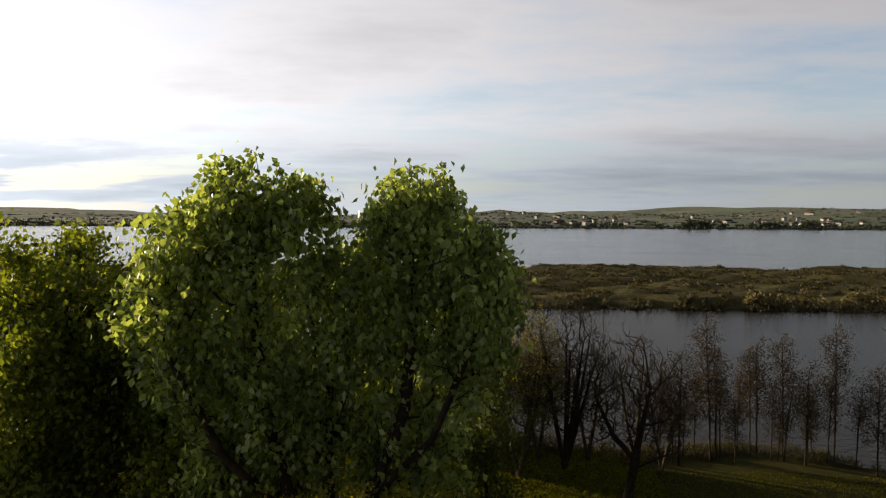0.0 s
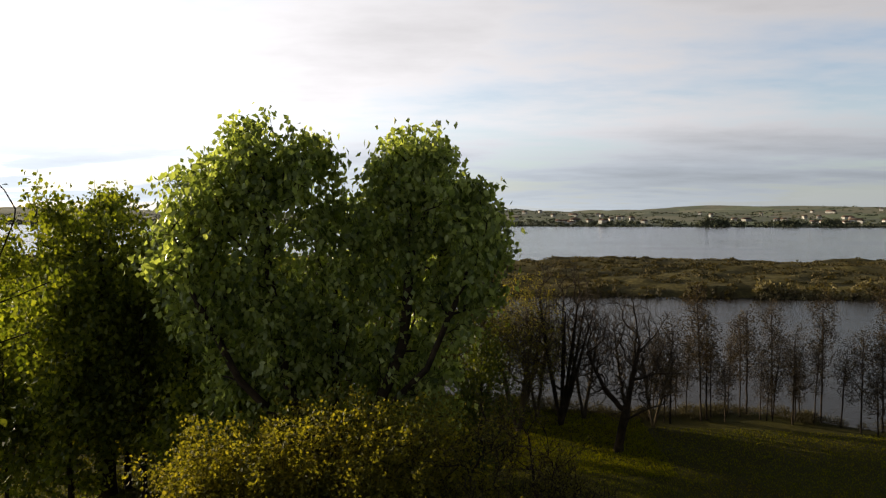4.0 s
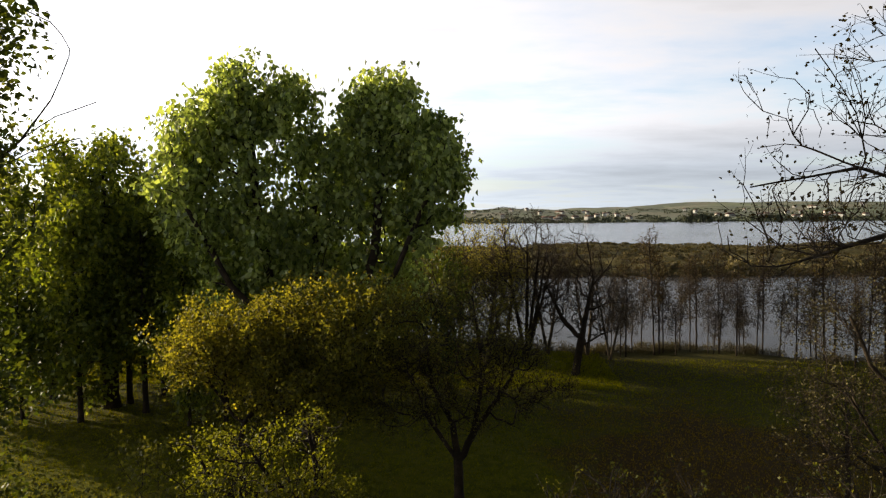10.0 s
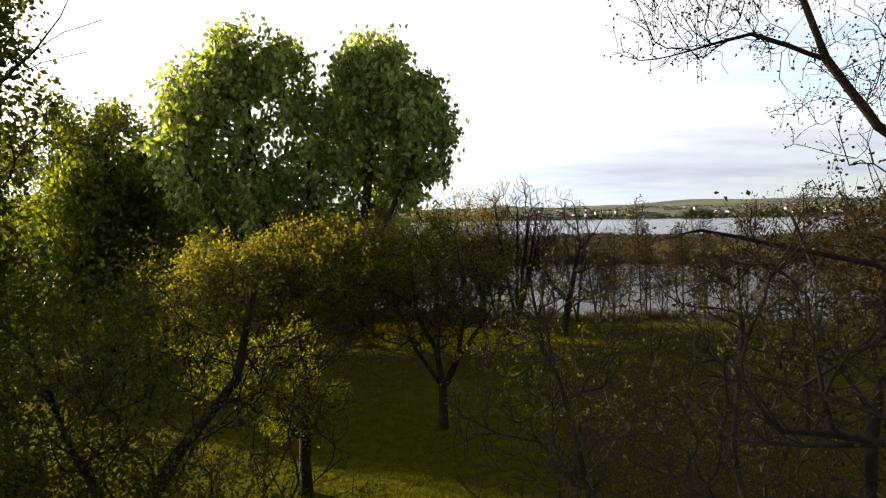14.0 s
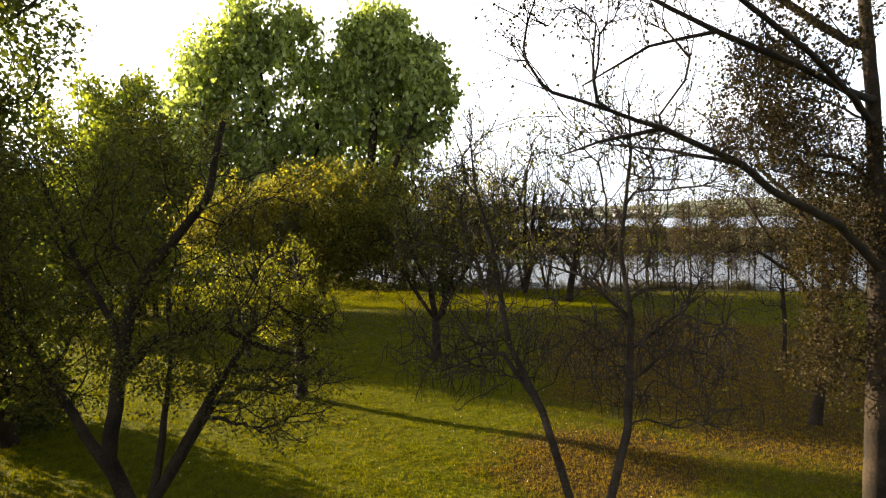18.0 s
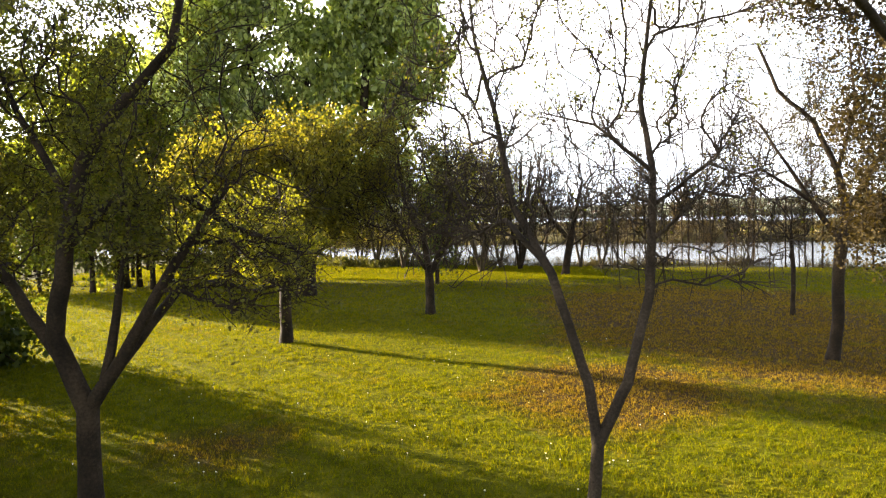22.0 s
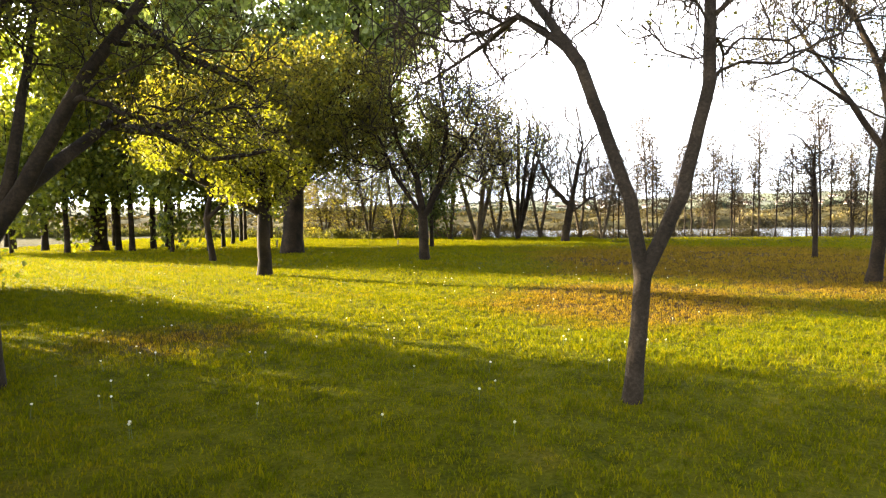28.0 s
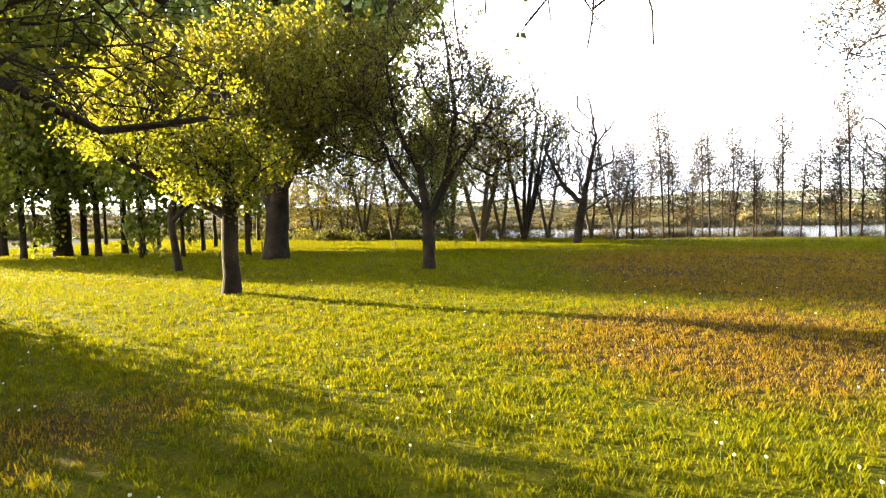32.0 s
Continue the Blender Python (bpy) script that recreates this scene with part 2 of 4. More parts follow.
def blade_material():
    m = bpy.data.materials.new("grass_blade")
    m.use_nodes = True
    nt = m.node_tree
    nt.nodes.clear()
    out = nt.nodes.new("ShaderNodeOutputMaterial")
    geo = node(nt, "ShaderNodeNewGeometry")
    p, rnd = geo.outputs["Position"], geo.outputs["Random Per Island"]
    green = ramp(nt, rnd, (0.0, (0.1, 0.118, 0.003)), (0.6, (0.165, 0.172, 0.004)), (1.0, (0.225, 0.212, 0.005)))
    straw = ramp(nt, rnd, (0.0, (0.115, 0.075, 0.013)), (1.0, (0.32, 0.2, 0.038)))
    col = mix_col(nt, math_node(nt, "MULTIPLY", dry_mask(nt, p), 0.85), green, straw)
    weeds = ramp(nt, noise_tex(nt, p, 3.4, 4.0, 0.6), (0.36, (0.68, 0.76, 0.74)), (0.52, (1.0, 1.0, 1.0)), (0.66, (1.1, 1.06, 1.0)))
    col = mix_col(nt, 1.0, col, weeds, "MULTIPLY")
    bs = node(nt, "ShaderNodeBsdfPrincipled", Base_Color=col, Roughness=0.7)
    bs.inputs["Specular IOR Level"].default_value = 0.05
    tr = node(nt, "ShaderNodeBsdfTranslucent", Color=mix_col(nt, 1.0, col, (1.6, 1.42, 0.4), "MULTIPLY"))
    nt.links.new(node(nt, "ShaderNodeMixShader", i0=0.45, i1=bs.outputs[0], i2=tr.outputs[0]).outputs[0], out.inputs[0])
    return m


BLADE = blade_material()


def ground_material():
    m = bpy.data.materials.new("meadow")
    m.use_nodes = True
    nt = m.node_tree
    nt.nodes.clear()
    out = nt.nodes.new("ShaderNodeOutputMaterial")
    p = node(nt, "ShaderNodeNewGeometry").outputs["Position"]
    b, c = noise_tex(nt, p, 1.7, 5.0, 0.6), noise_tex(nt, p, 22.0, 6.0, 0.7)
    mottled = ramp(nt, math_node(nt, "ADD", math_node(nt, "MULTIPLY", b, 0.5), math_node(nt, "MULTIPLY", c, 0.5)), (0.36, (0.052, 0.06, 0.003)), (0.5, (0.12, 0.122, 0.005)), (0.64, (0.2, 0.178, 0.009)))
    straw = ramp(nt, c, (0.35, (0.042, 0.025, 0.01)), (0.65, (0.12, 0.072, 0.025)))
    col = mix_col(nt, dry_mask(nt, p), mottled, straw)
    # bare earth of the river bank, by height
    z = node(nt, "ShaderNodeSeparateXYZ", Vector=p).outputs[2]
    low = ramp(nt, math_node(nt, "MULTIPLY_ADD", z, -0.5), (0.52, 0.0), (0.9, 1.0))
    col = mix_col(nt, low, col, ramp(nt, c, (0.35, (0.03, 0.026, 0.012)), (0.65, (0.065, 0.052, 0.027))))
    bs = node(nt, "ShaderNodeBsdfPrincipled", Base_Color=col, Roughness=0.95)
    bs.inputs["Specular IOR Level"].default_value = 0.05
    bp = node(nt, "ShaderNodeBump", Strength=0.9, Distance=0.06, Height=math_node(nt, "ADD", math_node(nt, "MULTIPLY", b, 0.5), c))
    nt.links.new(bp.outputs[0], bs.inputs["Normal"])
    nt.links.new(bs.outputs[0], out.inputs[0])
    return m


def far_material():
    m = bpy.data.materials.new("far_fields_hazed")
    m.use_nodes = True
    nt = m.node_tree
    nt.nodes.clear()
    out = nt.nodes.new("ShaderNodeOutputMaterial")
    p = node(nt, "ShaderNodeNewGeometry").outputs["Position"]
    cells = node(nt, "ShaderNodeTexVoronoi", Vector=node(nt, "ShaderNodeMapping", Vector=p, Scale=(0.006, 0.0035, 0.0)).outputs[0], Scale=1.0)
    pick = node(nt, "ShaderNodeSeparateColor", Color=cells.outputs["Color"]).outputs[0]
    # blue is raised a little here in place of distance haze
    field = ramp(nt, pick, (0.0, (0.07, 0.085, 0.042)), (0.35, (0.1, 0.118, 0.055)), (0.6, (0.155, 0.14, 0.085)), (0.8, (0.115, 0.15, 0.064)), (1.0, (0.19, 0.17, 0.11)))
    spots = ramp(nt, noise_tex(nt, p, 0.03, 6.0, 0.7), (0.5, 0.0), (0.62, 1.0))
    col = mix_col(nt, spots, field, (0.06, 0.072, 0.04))
    bs = node(nt, "ShaderNodeBsdfPrincipled", Base_Color=col, Roughness=1.0)
    nt.links.new(bs.outputs[0], out.inputs[0])
    return m


def water_material(name="lake_water", ior=1.33, murk=1.0):
    m = bpy.data.materials.new(name)
    m.use_nodes = True
    nt = m.node_tree
    nt.nodes.clear()
    out = nt.nodes.new("ShaderNodeOutputMaterial")
    p = node(nt, "ShaderNodeNewGeometry").outputs["Position"]
    ripple = noise_tex(nt, node(nt, "ShaderNodeMapping", Vector=p, Scale=(0.5, 1.0, 1)).outputs[0], 1.6, 5.0, 0.6)
    drift = noise_tex(nt, node(nt, "ShaderNodeMapping", Vector=p, Scale=(0.3, 1.0, 1)).outputs[0], 0.03, 4.0)
    bs = node(nt, "ShaderNodeBsdfPrincipled", Base_Color=ramp(nt, drift, (0.35, (0.022 * murk, 0.0175 * murk, 0.0135 * murk)), (0.65, (0.035 * murk, 0.029 * murk, 0.023 * murk))), Roughness=ramp(nt, drift, (0.35, 0.08), (0.65, 0.16)), IOR=ior)
    bp = node(nt, "ShaderNodeBump", Strength=1.0, Distance=0.08, Height=ripple)
    nt.links.new(bp.outputs[0], bs.inputs["Normal"])
    nt.links.new(bs.outputs[0], out.inputs[0])
    return m


MEADOW, FIELDS, WATER = ground_material(), far_material(), water_material()
WATER_CHANNEL = water_material("channel_water", 1.1, 1.0)
SPIT_SOIL = material("spit_soil", ((0.035, 0.03, 0.012), (0.08, 0.068, 0.025), (0.17, 0.14, 0.052)), (0.07, 0.9), 0.95, 0.8, 0, 0, 0.1, 0.3)

# ---- mesh helpers ----


def mesh_from(name, verts, faces, mats, smooth=False, slots=None):
    """A mesh from numpy arrays; faces is one array of equal-sided faces, or a list of such arrays."""
    me = bpy.data.meshes.new(name)
    faces = faces if isinstance(faces, list) else [faces]
    faces = [np.asarray(f, dtype=np.int32) for f in faces if len(f)]
    loops = np.concatenate([f.ravel() for f in faces])
    sizes = np.concatenate([np.full(len(f), f.shape[1], dtype=np.int32) for f in faces])
    starts = np.concatenate([[0], np.cumsum(sizes)[:-1]]).astype(np.int32)
    me.vertices.add(len(verts))
    me.vertices.foreach_set("co", np.asarray(verts, dtype=np.float32).ravel())
    me.loops.add(len(loops))
    me.loops.foreach_set("vertex_index", loops)
    me.polygons.add(len(sizes))
    me.polygons.foreach_set("loop_start", starts)
    me.polygons.foreach_set("loop_total", sizes)
    if smooth:
        me.polygons.foreach_set("use_smooth", np.ones(len(sizes), dtype=bool))
    for m in mats if isinstance(mats, (list, tuple)) else [mats]:
        me.materials.append(m)
    if slots is not None:
        me.polygons.foreach_set("material_index", np.asarray(slots, dtype=np.int32))
    me.update(calc_edges=True)
    me.validate()
    return me


def part(name, mesh, parent, label="", kind=""):
    ob = new(name, mesh)
    ob.parent = parent
    return tagged(ob, label=label, kind=kind)


def unit(v):
    return v / np.maximum(np.linalg.norm(v, axis=-1, keepdims=True), 1e-9)


def tubes(pos, par, rad, keep, sides):
    """Tapered tubes along the segments par[i] -> i for the nodes in keep. Returns vertices and quads."""
    kids = {}
    for i in keep:
        kids.setdefault(par[i], []).append(i)
    lead = {p: max(c, key=lambda k: rad[k]) for p, c in kids.items()}
    keep = np.asarray(keep, dtype=int)
    d = unit(pos[keep] - pos[par[keep]])
    where = {int(k): n for n, k in enumerate(keep)}
    ring_dir = d.copy()
    for n, k in enumerate(keep):
        c = lead.get(int(k))
        if c is not None:
            ring_dir[n] = d[n] + d[where[int(c)]]
    centre, way, r, start = list(pos[keep]), list(ring_dir), list(rad[keep]), np.zeros(len(keep), dtype=int)
    for n, k in enumerate(keep):
        p = int(par[k])
        if p in where and lead[p] == k:
            start[n] = where[p]
        else:
            start[n] = len(centre)
            centre.append(pos[p])
            way.append(d[n])
            r.append(min(rad[p], rad[k] * 1.25))
    centre, way, r = np.array(centre), unit(np.array(way)), np.array(r)
    ref = np.array((0.35, 0.87, -0.33))
    u = unit(np.cross(way, ref))
    v = np.cross(way, u)
    a = np.arange(sides) * 2 * np.pi / sides
    ring = centre[:, None] + r[:, None, None] * (np.cos(a)[None, :, None] * u[:, None] + np.sin(a)[None, :, None] * v[:, None])
    s0, s1 = start[:, None] * sides, np.arange(len(keep))[:, None] * sides
    k = np.arange(sides)[None]
    k1 = (k + 1) % sides
    quads = np.stack([s0 + k, s0 + k1, s1 + k1, s1 + k], axis=-1).reshape(-1, 4)
    return ring.reshape(-1, 3), quads


def leaf_mesh(rng, spots, size, spread, count, droop=0.2, narrow=0.7):
    """count folded leaves round each spot. Returns vertices and triangles."""
    n = len(spots) * count
    at = np.repeat(spots, count, axis=0) + rng.normal(0, 1, (n, 3)) * np.asarray(spread)
    along = unit(rng.normal(0, 1, (n, 3)) + np.array((0, 0, -droop)))
    side = unit(np.cross(along, rng.normal(0, 1, (n, 3))))
    lift = np.cross(along, side)
    ln = (size * rng.uniform(0.65, 1.25, n))[:, None]
    base, tip = at, at + along * ln
    mid = at + along * ln * 0.45
    left = mid + side * ln * narrow * 0.5 + lift * ln * 0.12
    right = mid - side * ln * narrow * 0.5 + lift * ln * 0.12
    verts = np.stack([base, left, tip, right], axis=1).reshape(-1, 3)
    i = np.arange(n)[:, None] * 4
    return verts, np.concatenate([i + np.array((0, 2, 1)), i + np.array((0, 3, 2))])


def lobes_points(rng, lobes):
    """Points in ellipsoids (centre, radii, count), denser towards the outside."""
    out = []
    for c, r, n in lobes:
        p = unit(rng.normal(0, 1, (n, 3))) * (rng.uniform(0.08, 1, (n, 1)) ** 0.45)
        out.append(np.asarray(c) + p * np.asarray(r))
    return np.concatenate(out)


def clumped(rng, tips, share, spread, keep=0.25):
    """Draws the tips together into clumps round a share of them, which leaves gaps of sky between."""
    hubs = tips[rng.uniform(0, 1, len(tips)) < share]
    near = hubs[np.argmin(((tips[:, None] - hubs[None]) ** 2).sum(-1), axis=1)]
    return near + rng.normal(0, spread, tips.shape) * 0.8 + (tips - near) * keep


def grow(rng, guides, tips, root_r, tip_r, step=0.6, wob=0.12, rise=0.5, free=0.35, curl=0.25, straight=0.45, floors=()):
    """A branching skeleton: guides are polylines (the first starts at the root), tips are reached from the nearest limb."""
    pos, par, run, floor = [np.zeros(3)], [-1], [0.0], {}
    for gi, g in enumerate(guides):
        g = [np.asarray(q, float) for q in g]
        near = int(np.argmin([np.linalg.norm(q - g[0]) for q in pos]))
        last = near
        first = len(pos)
        for a, b in zip(g[:-1], g[1:]):
            m = max(1, int(np.linalg.norm(b - a) / step))
            for j in range(1, m + 1):
                q = a + (b - a) * j / m + rng.normal(0, wob * 0.25 * step, 3) * (j < m)
                run.append(run[last] + 0.55 * float(np.linalg.norm(q - pos[last])))
                pos.append(q)
                par.append(last)
                last = len(pos) - 1
        if gi < len(floors):
            m = len(pos) - first
            for j in range(m):
                floor[first + j] = floors[gi][0] + (floors[gi][1] - floors[gi][0]) * (j + 1) / m
    top = max(q[2] for q in pos)
    low = min(free * top, 3.0)
    tips = tips[np.argsort(np.linalg.norm(tips - np.array((0, 0, low)), axis=1))]
    ends = []
    for t in tips:
        arr = np.array(pos)
        off = t - arr
        dist = np.linalg.norm(off, axis=1)
        cost = dist * (1 + rise * np.clip(-off[:, 2] / np.maximum(dist, 1e-6), 0, 1) + 0.25 * (1 - np.abs(off[:, 2]) / np.maximum(dist, 1e-6)))
        cost = cost + straight * np.array(run)
        cost[arr[:, 2] < low] += 50
        k = int(np.argmin(cost))
        if dist[k] < 0.12:
            continue
        a = arr[k]
        back = a - arr[par[k]] if par[k] >= 0 else np.array((0, 0, 1.0))
        lead_dir = unit(back)
        ctrl = a + lead_dir * dist[k] * 0.35 + np.array((0, 0, curl * dist[k] * 0.3))
        m = max(2, int(dist[k] / step) + 1)
        last = k
        for j in range(1, m + 1):
            f = j / m
            q = (1 - f) ** 2 * a + 2 * f * (1 - f) * ctrl + f * f * t
            q = q + rng.normal(0, wob * step, 3) * (j < m)
            run.append(run[last] + float(np.linalg.norm(q - pos[last])))
            pos.append(q)
            par.append(last)
            last = len(pos) - 1
        ends.append(last)
    pos, par = np.array(pos), np.array(par)
    below = np.zeros(len(pos))
    has = np.zeros(len(pos), bool)
    has[par[1:]] = True
    below[~has] = 1
    for i in range(len(pos) - 1, 0, -1):
        below[par[i]] += below[i]
    e = math.log(max(below[0], 2)) / math.log(root_r / tip_r)
    rad = tip_r * below ** (1 / e)
    for i, r in floor.items():
        rad[i] = max(rad[i], r)
    return pos, par, rad, ends


def hang(rng, skeleton, count, short, long, low, spread=0.25, r=0.006, high=99.0):
    """Thin twigs that droop from the slender limbs between the heights low and high."""
    pos, par, rad, ends = skeleton
    pick = np.where((pos[:, 2] > low) & (pos[:, 2] < high) & (rad < 0.05))[0]
    add_pos, add_par, add_rad, n = [], [], [], len(pos)
    for k in rng.choice(pick, count):
        ln, a = rng.uniform(short, long), rng.uniform(0, 2 * np.pi)
        out = np.array((math.cos(a), math.sin(a), 0)) * spread * rng.uniform(0.4, 1.3)
        last, m = int(k), 5
        for j in range(1, m + 1):
            f = j / m
            q = pos[k] + out * (1 - (1 - f) ** 2) + np.array((0, 0, 0.12 * math.sin(f * 2.2) - ln * f ** 1.6)) + rng.normal(0, 0.018, 3)
            add_pos.append(q)
            add_par.append(last)
            add_rad.append(r * (1.5 - 0.7 * f))
            last = n + len(add_pos) - 1
    return np.concatenate([pos, add_pos]), np.concatenate([par, add_par]), np.concatenate([rad, add_rad]), list(ends) + [n + m * (i + 1) - 1 for i in range(count)]


def sprout(rng, skeleton, count, short, long, r, low=0.0, thick=0.03, up=0.25, twigs=2):
    """Side shoots on the slender limbs: each forks off at an angle, bends a little and bears a few smaller twigs."""
    pos, par, rad, ends = skeleton
    pick = np.where((rad < thick) & (pos[:, 2] > low) & (par >= 0))[0]
    new_pos, new_par, new_rad, new_ends, n = [], [], [], [], len(pos)

    def shoot(start, base, way, length, radius, steps):
        last = start
        for j in range(1, steps + 1):
            way = unit(way + rng.normal(0, 0.16, 3) + np.array((0, 0, up * 0.3)))
            base = base + way * length / steps
            new_pos.append(base)
            new_par.append(last)
            new_rad.append(radius * (1 - 0.5 * j / steps))
            last = n + len(new_pos) - 1
        new_ends.append(last)
        return last, base, way

    for k in rng.choice(pick, count):
        along = unit(pos[k] - pos[par[k]])
        side = unit(np.cross(along, rng.normal(0, 1, 3)))
        length = rng.uniform(short, long)
        radius = min(r, float(rad[k]) * 0.8)
        first = len(new_pos)
        shoot(int(k), pos[k], unit(along * 0.75 + side * 0.75 + np.array((0, 0, up))), length, radius, 3)
        for _ in range(twigs):
            j = first + int(rng.integers(0, 2))
            way = unit(new_pos[j] - (pos[k] if j == first else new_pos[j - 1]))
            shoot(n + j, new_pos[j], unit(way * 0.7 + unit(rng.normal(0, 1, 3)) * 0.7), length * rng.uniform(0.3, 0.65), radius * 0.6, 2)
    return np.concatenate([pos, new_pos]), np.concatenate([par, new_par]), np.concatenate([rad, new_rad]), list(ends) + new_ends


def flare(pos, rad, height=0.6, amount=0.3):
    """Widen the foot of a trunk."""
    return rad * (1 + amount * np.exp(-np.maximum(pos[:, 2], 0) / height * 2.2) * (rad > rad[0] * 0.5))


def tree(name, at, skeleton, bark, crown=None, label="", group="", limbs=8, twig_sides=3, trunk_share=0.45, category="tree", crown_label=""):
    """A tree thing: trunk, the largest limbs, twigs and a crown of leaves. crown: (mesh, name)."""
    pos, par, rad, ends = skeleton
    root = new(name)
    root.empty_display_size = 0.3
    tagged(root, label, category, group)
    rad = flare(pos, rad)
    n = len(pos)
    is_trunk = rad > trunk_share * rad[min(3, n - 1)]
    for i in range(1, n):
        is_trunk[i] &= is_trunk[par[i]]
    owner = np.full(n, -1)
    for i in range(1, n):
        if not is_trunk[i]:
            owner[i] = i if is_trunk[par[i]] else owner[par[i]]
    heads = sorted(set(owner[owner >= 0]), key=lambda h: -rad[h])
    keep = [i for i in range(1, n) if is_trunk[i]]
    v, q = tubes(pos, par, rad, keep, 10)
    part("trunk", mesh_from("trunk", v, q, bark, True), root)
    for h in heads[:limbs]:
        own = [i for i in range(1, n) if owner[i] == h]
        stout = []
        for i in own:
            if i == h or (rad[i] >= 0.4 * rad[h] and par[i] in stout):
                stout.append(i)
        v, q = tubes(pos, par, rad, stout, 6)
        limb = part("limb", mesh_from("limb", v, q, bark, True), root)
        thin = sorted(set(own) - set(stout))
        if thin:
            v, q = tubes(pos, par, rad, thin, 4 if rad[h] > 0.03 else 3)
            part("fine_branching", mesh_from("fine_branching", v, q, bark, True), limb, kind="stuff")
    rest = set(heads[limbs:])
    keep = [i for i in range(1, n) if owner[i] in rest]
    if keep:
        v, q = tubes(pos, par, rad, keep, twig_sides)
        part("fine_branching", mesh_from("fine_branching", v, q, bark, True), root, kind="stuff")
    if crown is not None:
        part("crown", crown, root, crown_label, kind="stuff")
    root.matrix_basis = Matrix.Translation(at)
    return root


def leaves_for(rng, skeleton, mat, size, spread, count, share=1.0, inner=0.0, top=None, droop=0.2):
    pos, par, rad, ends = skeleton
    spots = pos[ends]
    if inner:
        thin = np.where(rad < rad[ends].max() * 2.2)[0]
        thin = thin[rng.uniform(0, 1, len(thin)) < inner]
        spots = np.concatenate([spots, pos[thin]])
    if top is not None:
        spots = spots[top(spots)]
    spots = spots[rng.uniform(0, 1, len(spots)) < share]
    v, f = leaf_mesh(rng, spots, size, spread, count, droop)
    return mesh_from("crown", v, f, mat)


# ---- ground, water and distance ----
WATER_Z = -3.0


def smoothstep(a, b, x):
    f = np.clip((x - a) / (b - a), 0, 1)
    return f * f * (3 - 2 * f)


def bank_line(x):
    return 51.5 + 2.0 * np.sin(x * 0.11) + 1.2 * np.sin(x * 0.31 + 1) + 5 * smoothstep(3, -8, x) + 9 * smoothstep(-6, -40, x)


def wave(x, y, f, seed=0.0):
    return np.sin(x * f + seed) * np.cos(y * f * 1.3 + seed * 2.1) + 0.5 * np.sin((x + y) * f * 2.1 + seed * 3.3)


def land(x, y):
    """Height of the ground."""
    z = -0.62 * smoothstep(14, 46, y) + 0.03 * wave(x, y, 0.5, 1.0) * smoothstep(-40, -5, -np.abs(y - 20) + 20)
    b = bank_line(x)
    z = z - 4.6 * smoothstep(0, 9, y - b)
    ridge = smoothstep(147, 156, y - 0.03 * x) * (1 - smoothstep(232, 250, y - 0.05 * x))
    z = z + ridge * (3.4 + 2.2 * smoothstep(150, 200, y) + 0.6 * wave(x, y, 0.06, 2.0) + 0.5 * wave(x, y, 0.19, 0.7) + 0.3 * wave(x, y, 0.43, 1.9))
    shore = 1215 + 25 * np.sin(x * 0.006) + 12 * np.sin(x * 0.021)
    far = smoothstep(0, 60, y - shore) * 6.5
    hill = smoothstep(1250, 2600, y)
    height = 22 + 9 * np.sin(x * 0.0016 + 0.6) + 7 * np.sin(x * 0.0041 + 2.2) + 24 * smoothstep(500, 1700, x) + 5 * np.sin(x * 0.0113 + 1.0) + 3 * np.sin(x * 0.027 + 0.4)
    return z + far + hill * height + 20 * smoothstep(2600, 4200, y) * (1 + 0.5 * np.sin(x * 0.0013))


ys = np.concatenate([np.linspace(-70, -12, 20), np.linspace(-10, 46, 113), np.linspace(46.5, 66, 60), np.linspace(68, 145, 12), np.linspace(146, 255, 90), np.linspace(260, 1180, 12), np.linspace(1190, 1300, 24), np.linspace(1310, 2700, 60), np.linspace(2740, 4600, 24)])
us = np.linspace(-1, 1, 281)
us = np.sign(us) * np.abs(us) ** 1.35
grid_y = np.repeat(ys[:, None], len(us), axis=1)
grid_x = us[None] * (95 + np.maximum(grid_y, 0) * 1.25)
grid_z = land(grid_x, grid_y)
gv = np.stack([grid_x, grid_y, grid_z], axis=-1).reshape(-1, 3)
nr, nc = grid_y.shape
i0 = (np.arange(nr - 1)[:, None] * nc + np.arange(nc - 1)[None]).ravel()
gq = np.stack([i0, i0 + 1, i0 + nc + 1, i0 + nc], axis=-1)
ground = new("ground", mesh_from("ground", gv, gq, [MEADOW, FIELDS, SPIT_SOIL], True, slots=np.where(gv[gq[:, 0], 1] > 600, 1, np.where(gv[gq[:, 0], 1] > 140, 2, 0))))
tagged(ground, "rough spring meadow sloping to a lake, with far fields", "ground", kind="structure")
for name, y0, y1, mat, label in (("water_channel", 46.0, 192.0, WATER_CHANNEL, "dark brown calm water of the near channel"), ("water_lake", 192.0, 1500.0, WATER, "calm grey lake water")):
    wx = 5600.0
    sheet_me = mesh_from(name, np.array(((-wx, y0, WATER_Z), (wx, y0, WATER_Z), (wx, y1, WATER_Z), (-wx, y1, WATER_Z))), np.array(((0, 1, 2, 3),)), mat)
    tagged(new(name, sheet_me), label, "water", kind="structure")

rng = np.random.default_rng(7)


def ground_at(x, y):
    return float(land(np.float64(x), np.float64(y)))


def spot(x, y):
    return (x, y, ground_at(x, y) - 0.03)


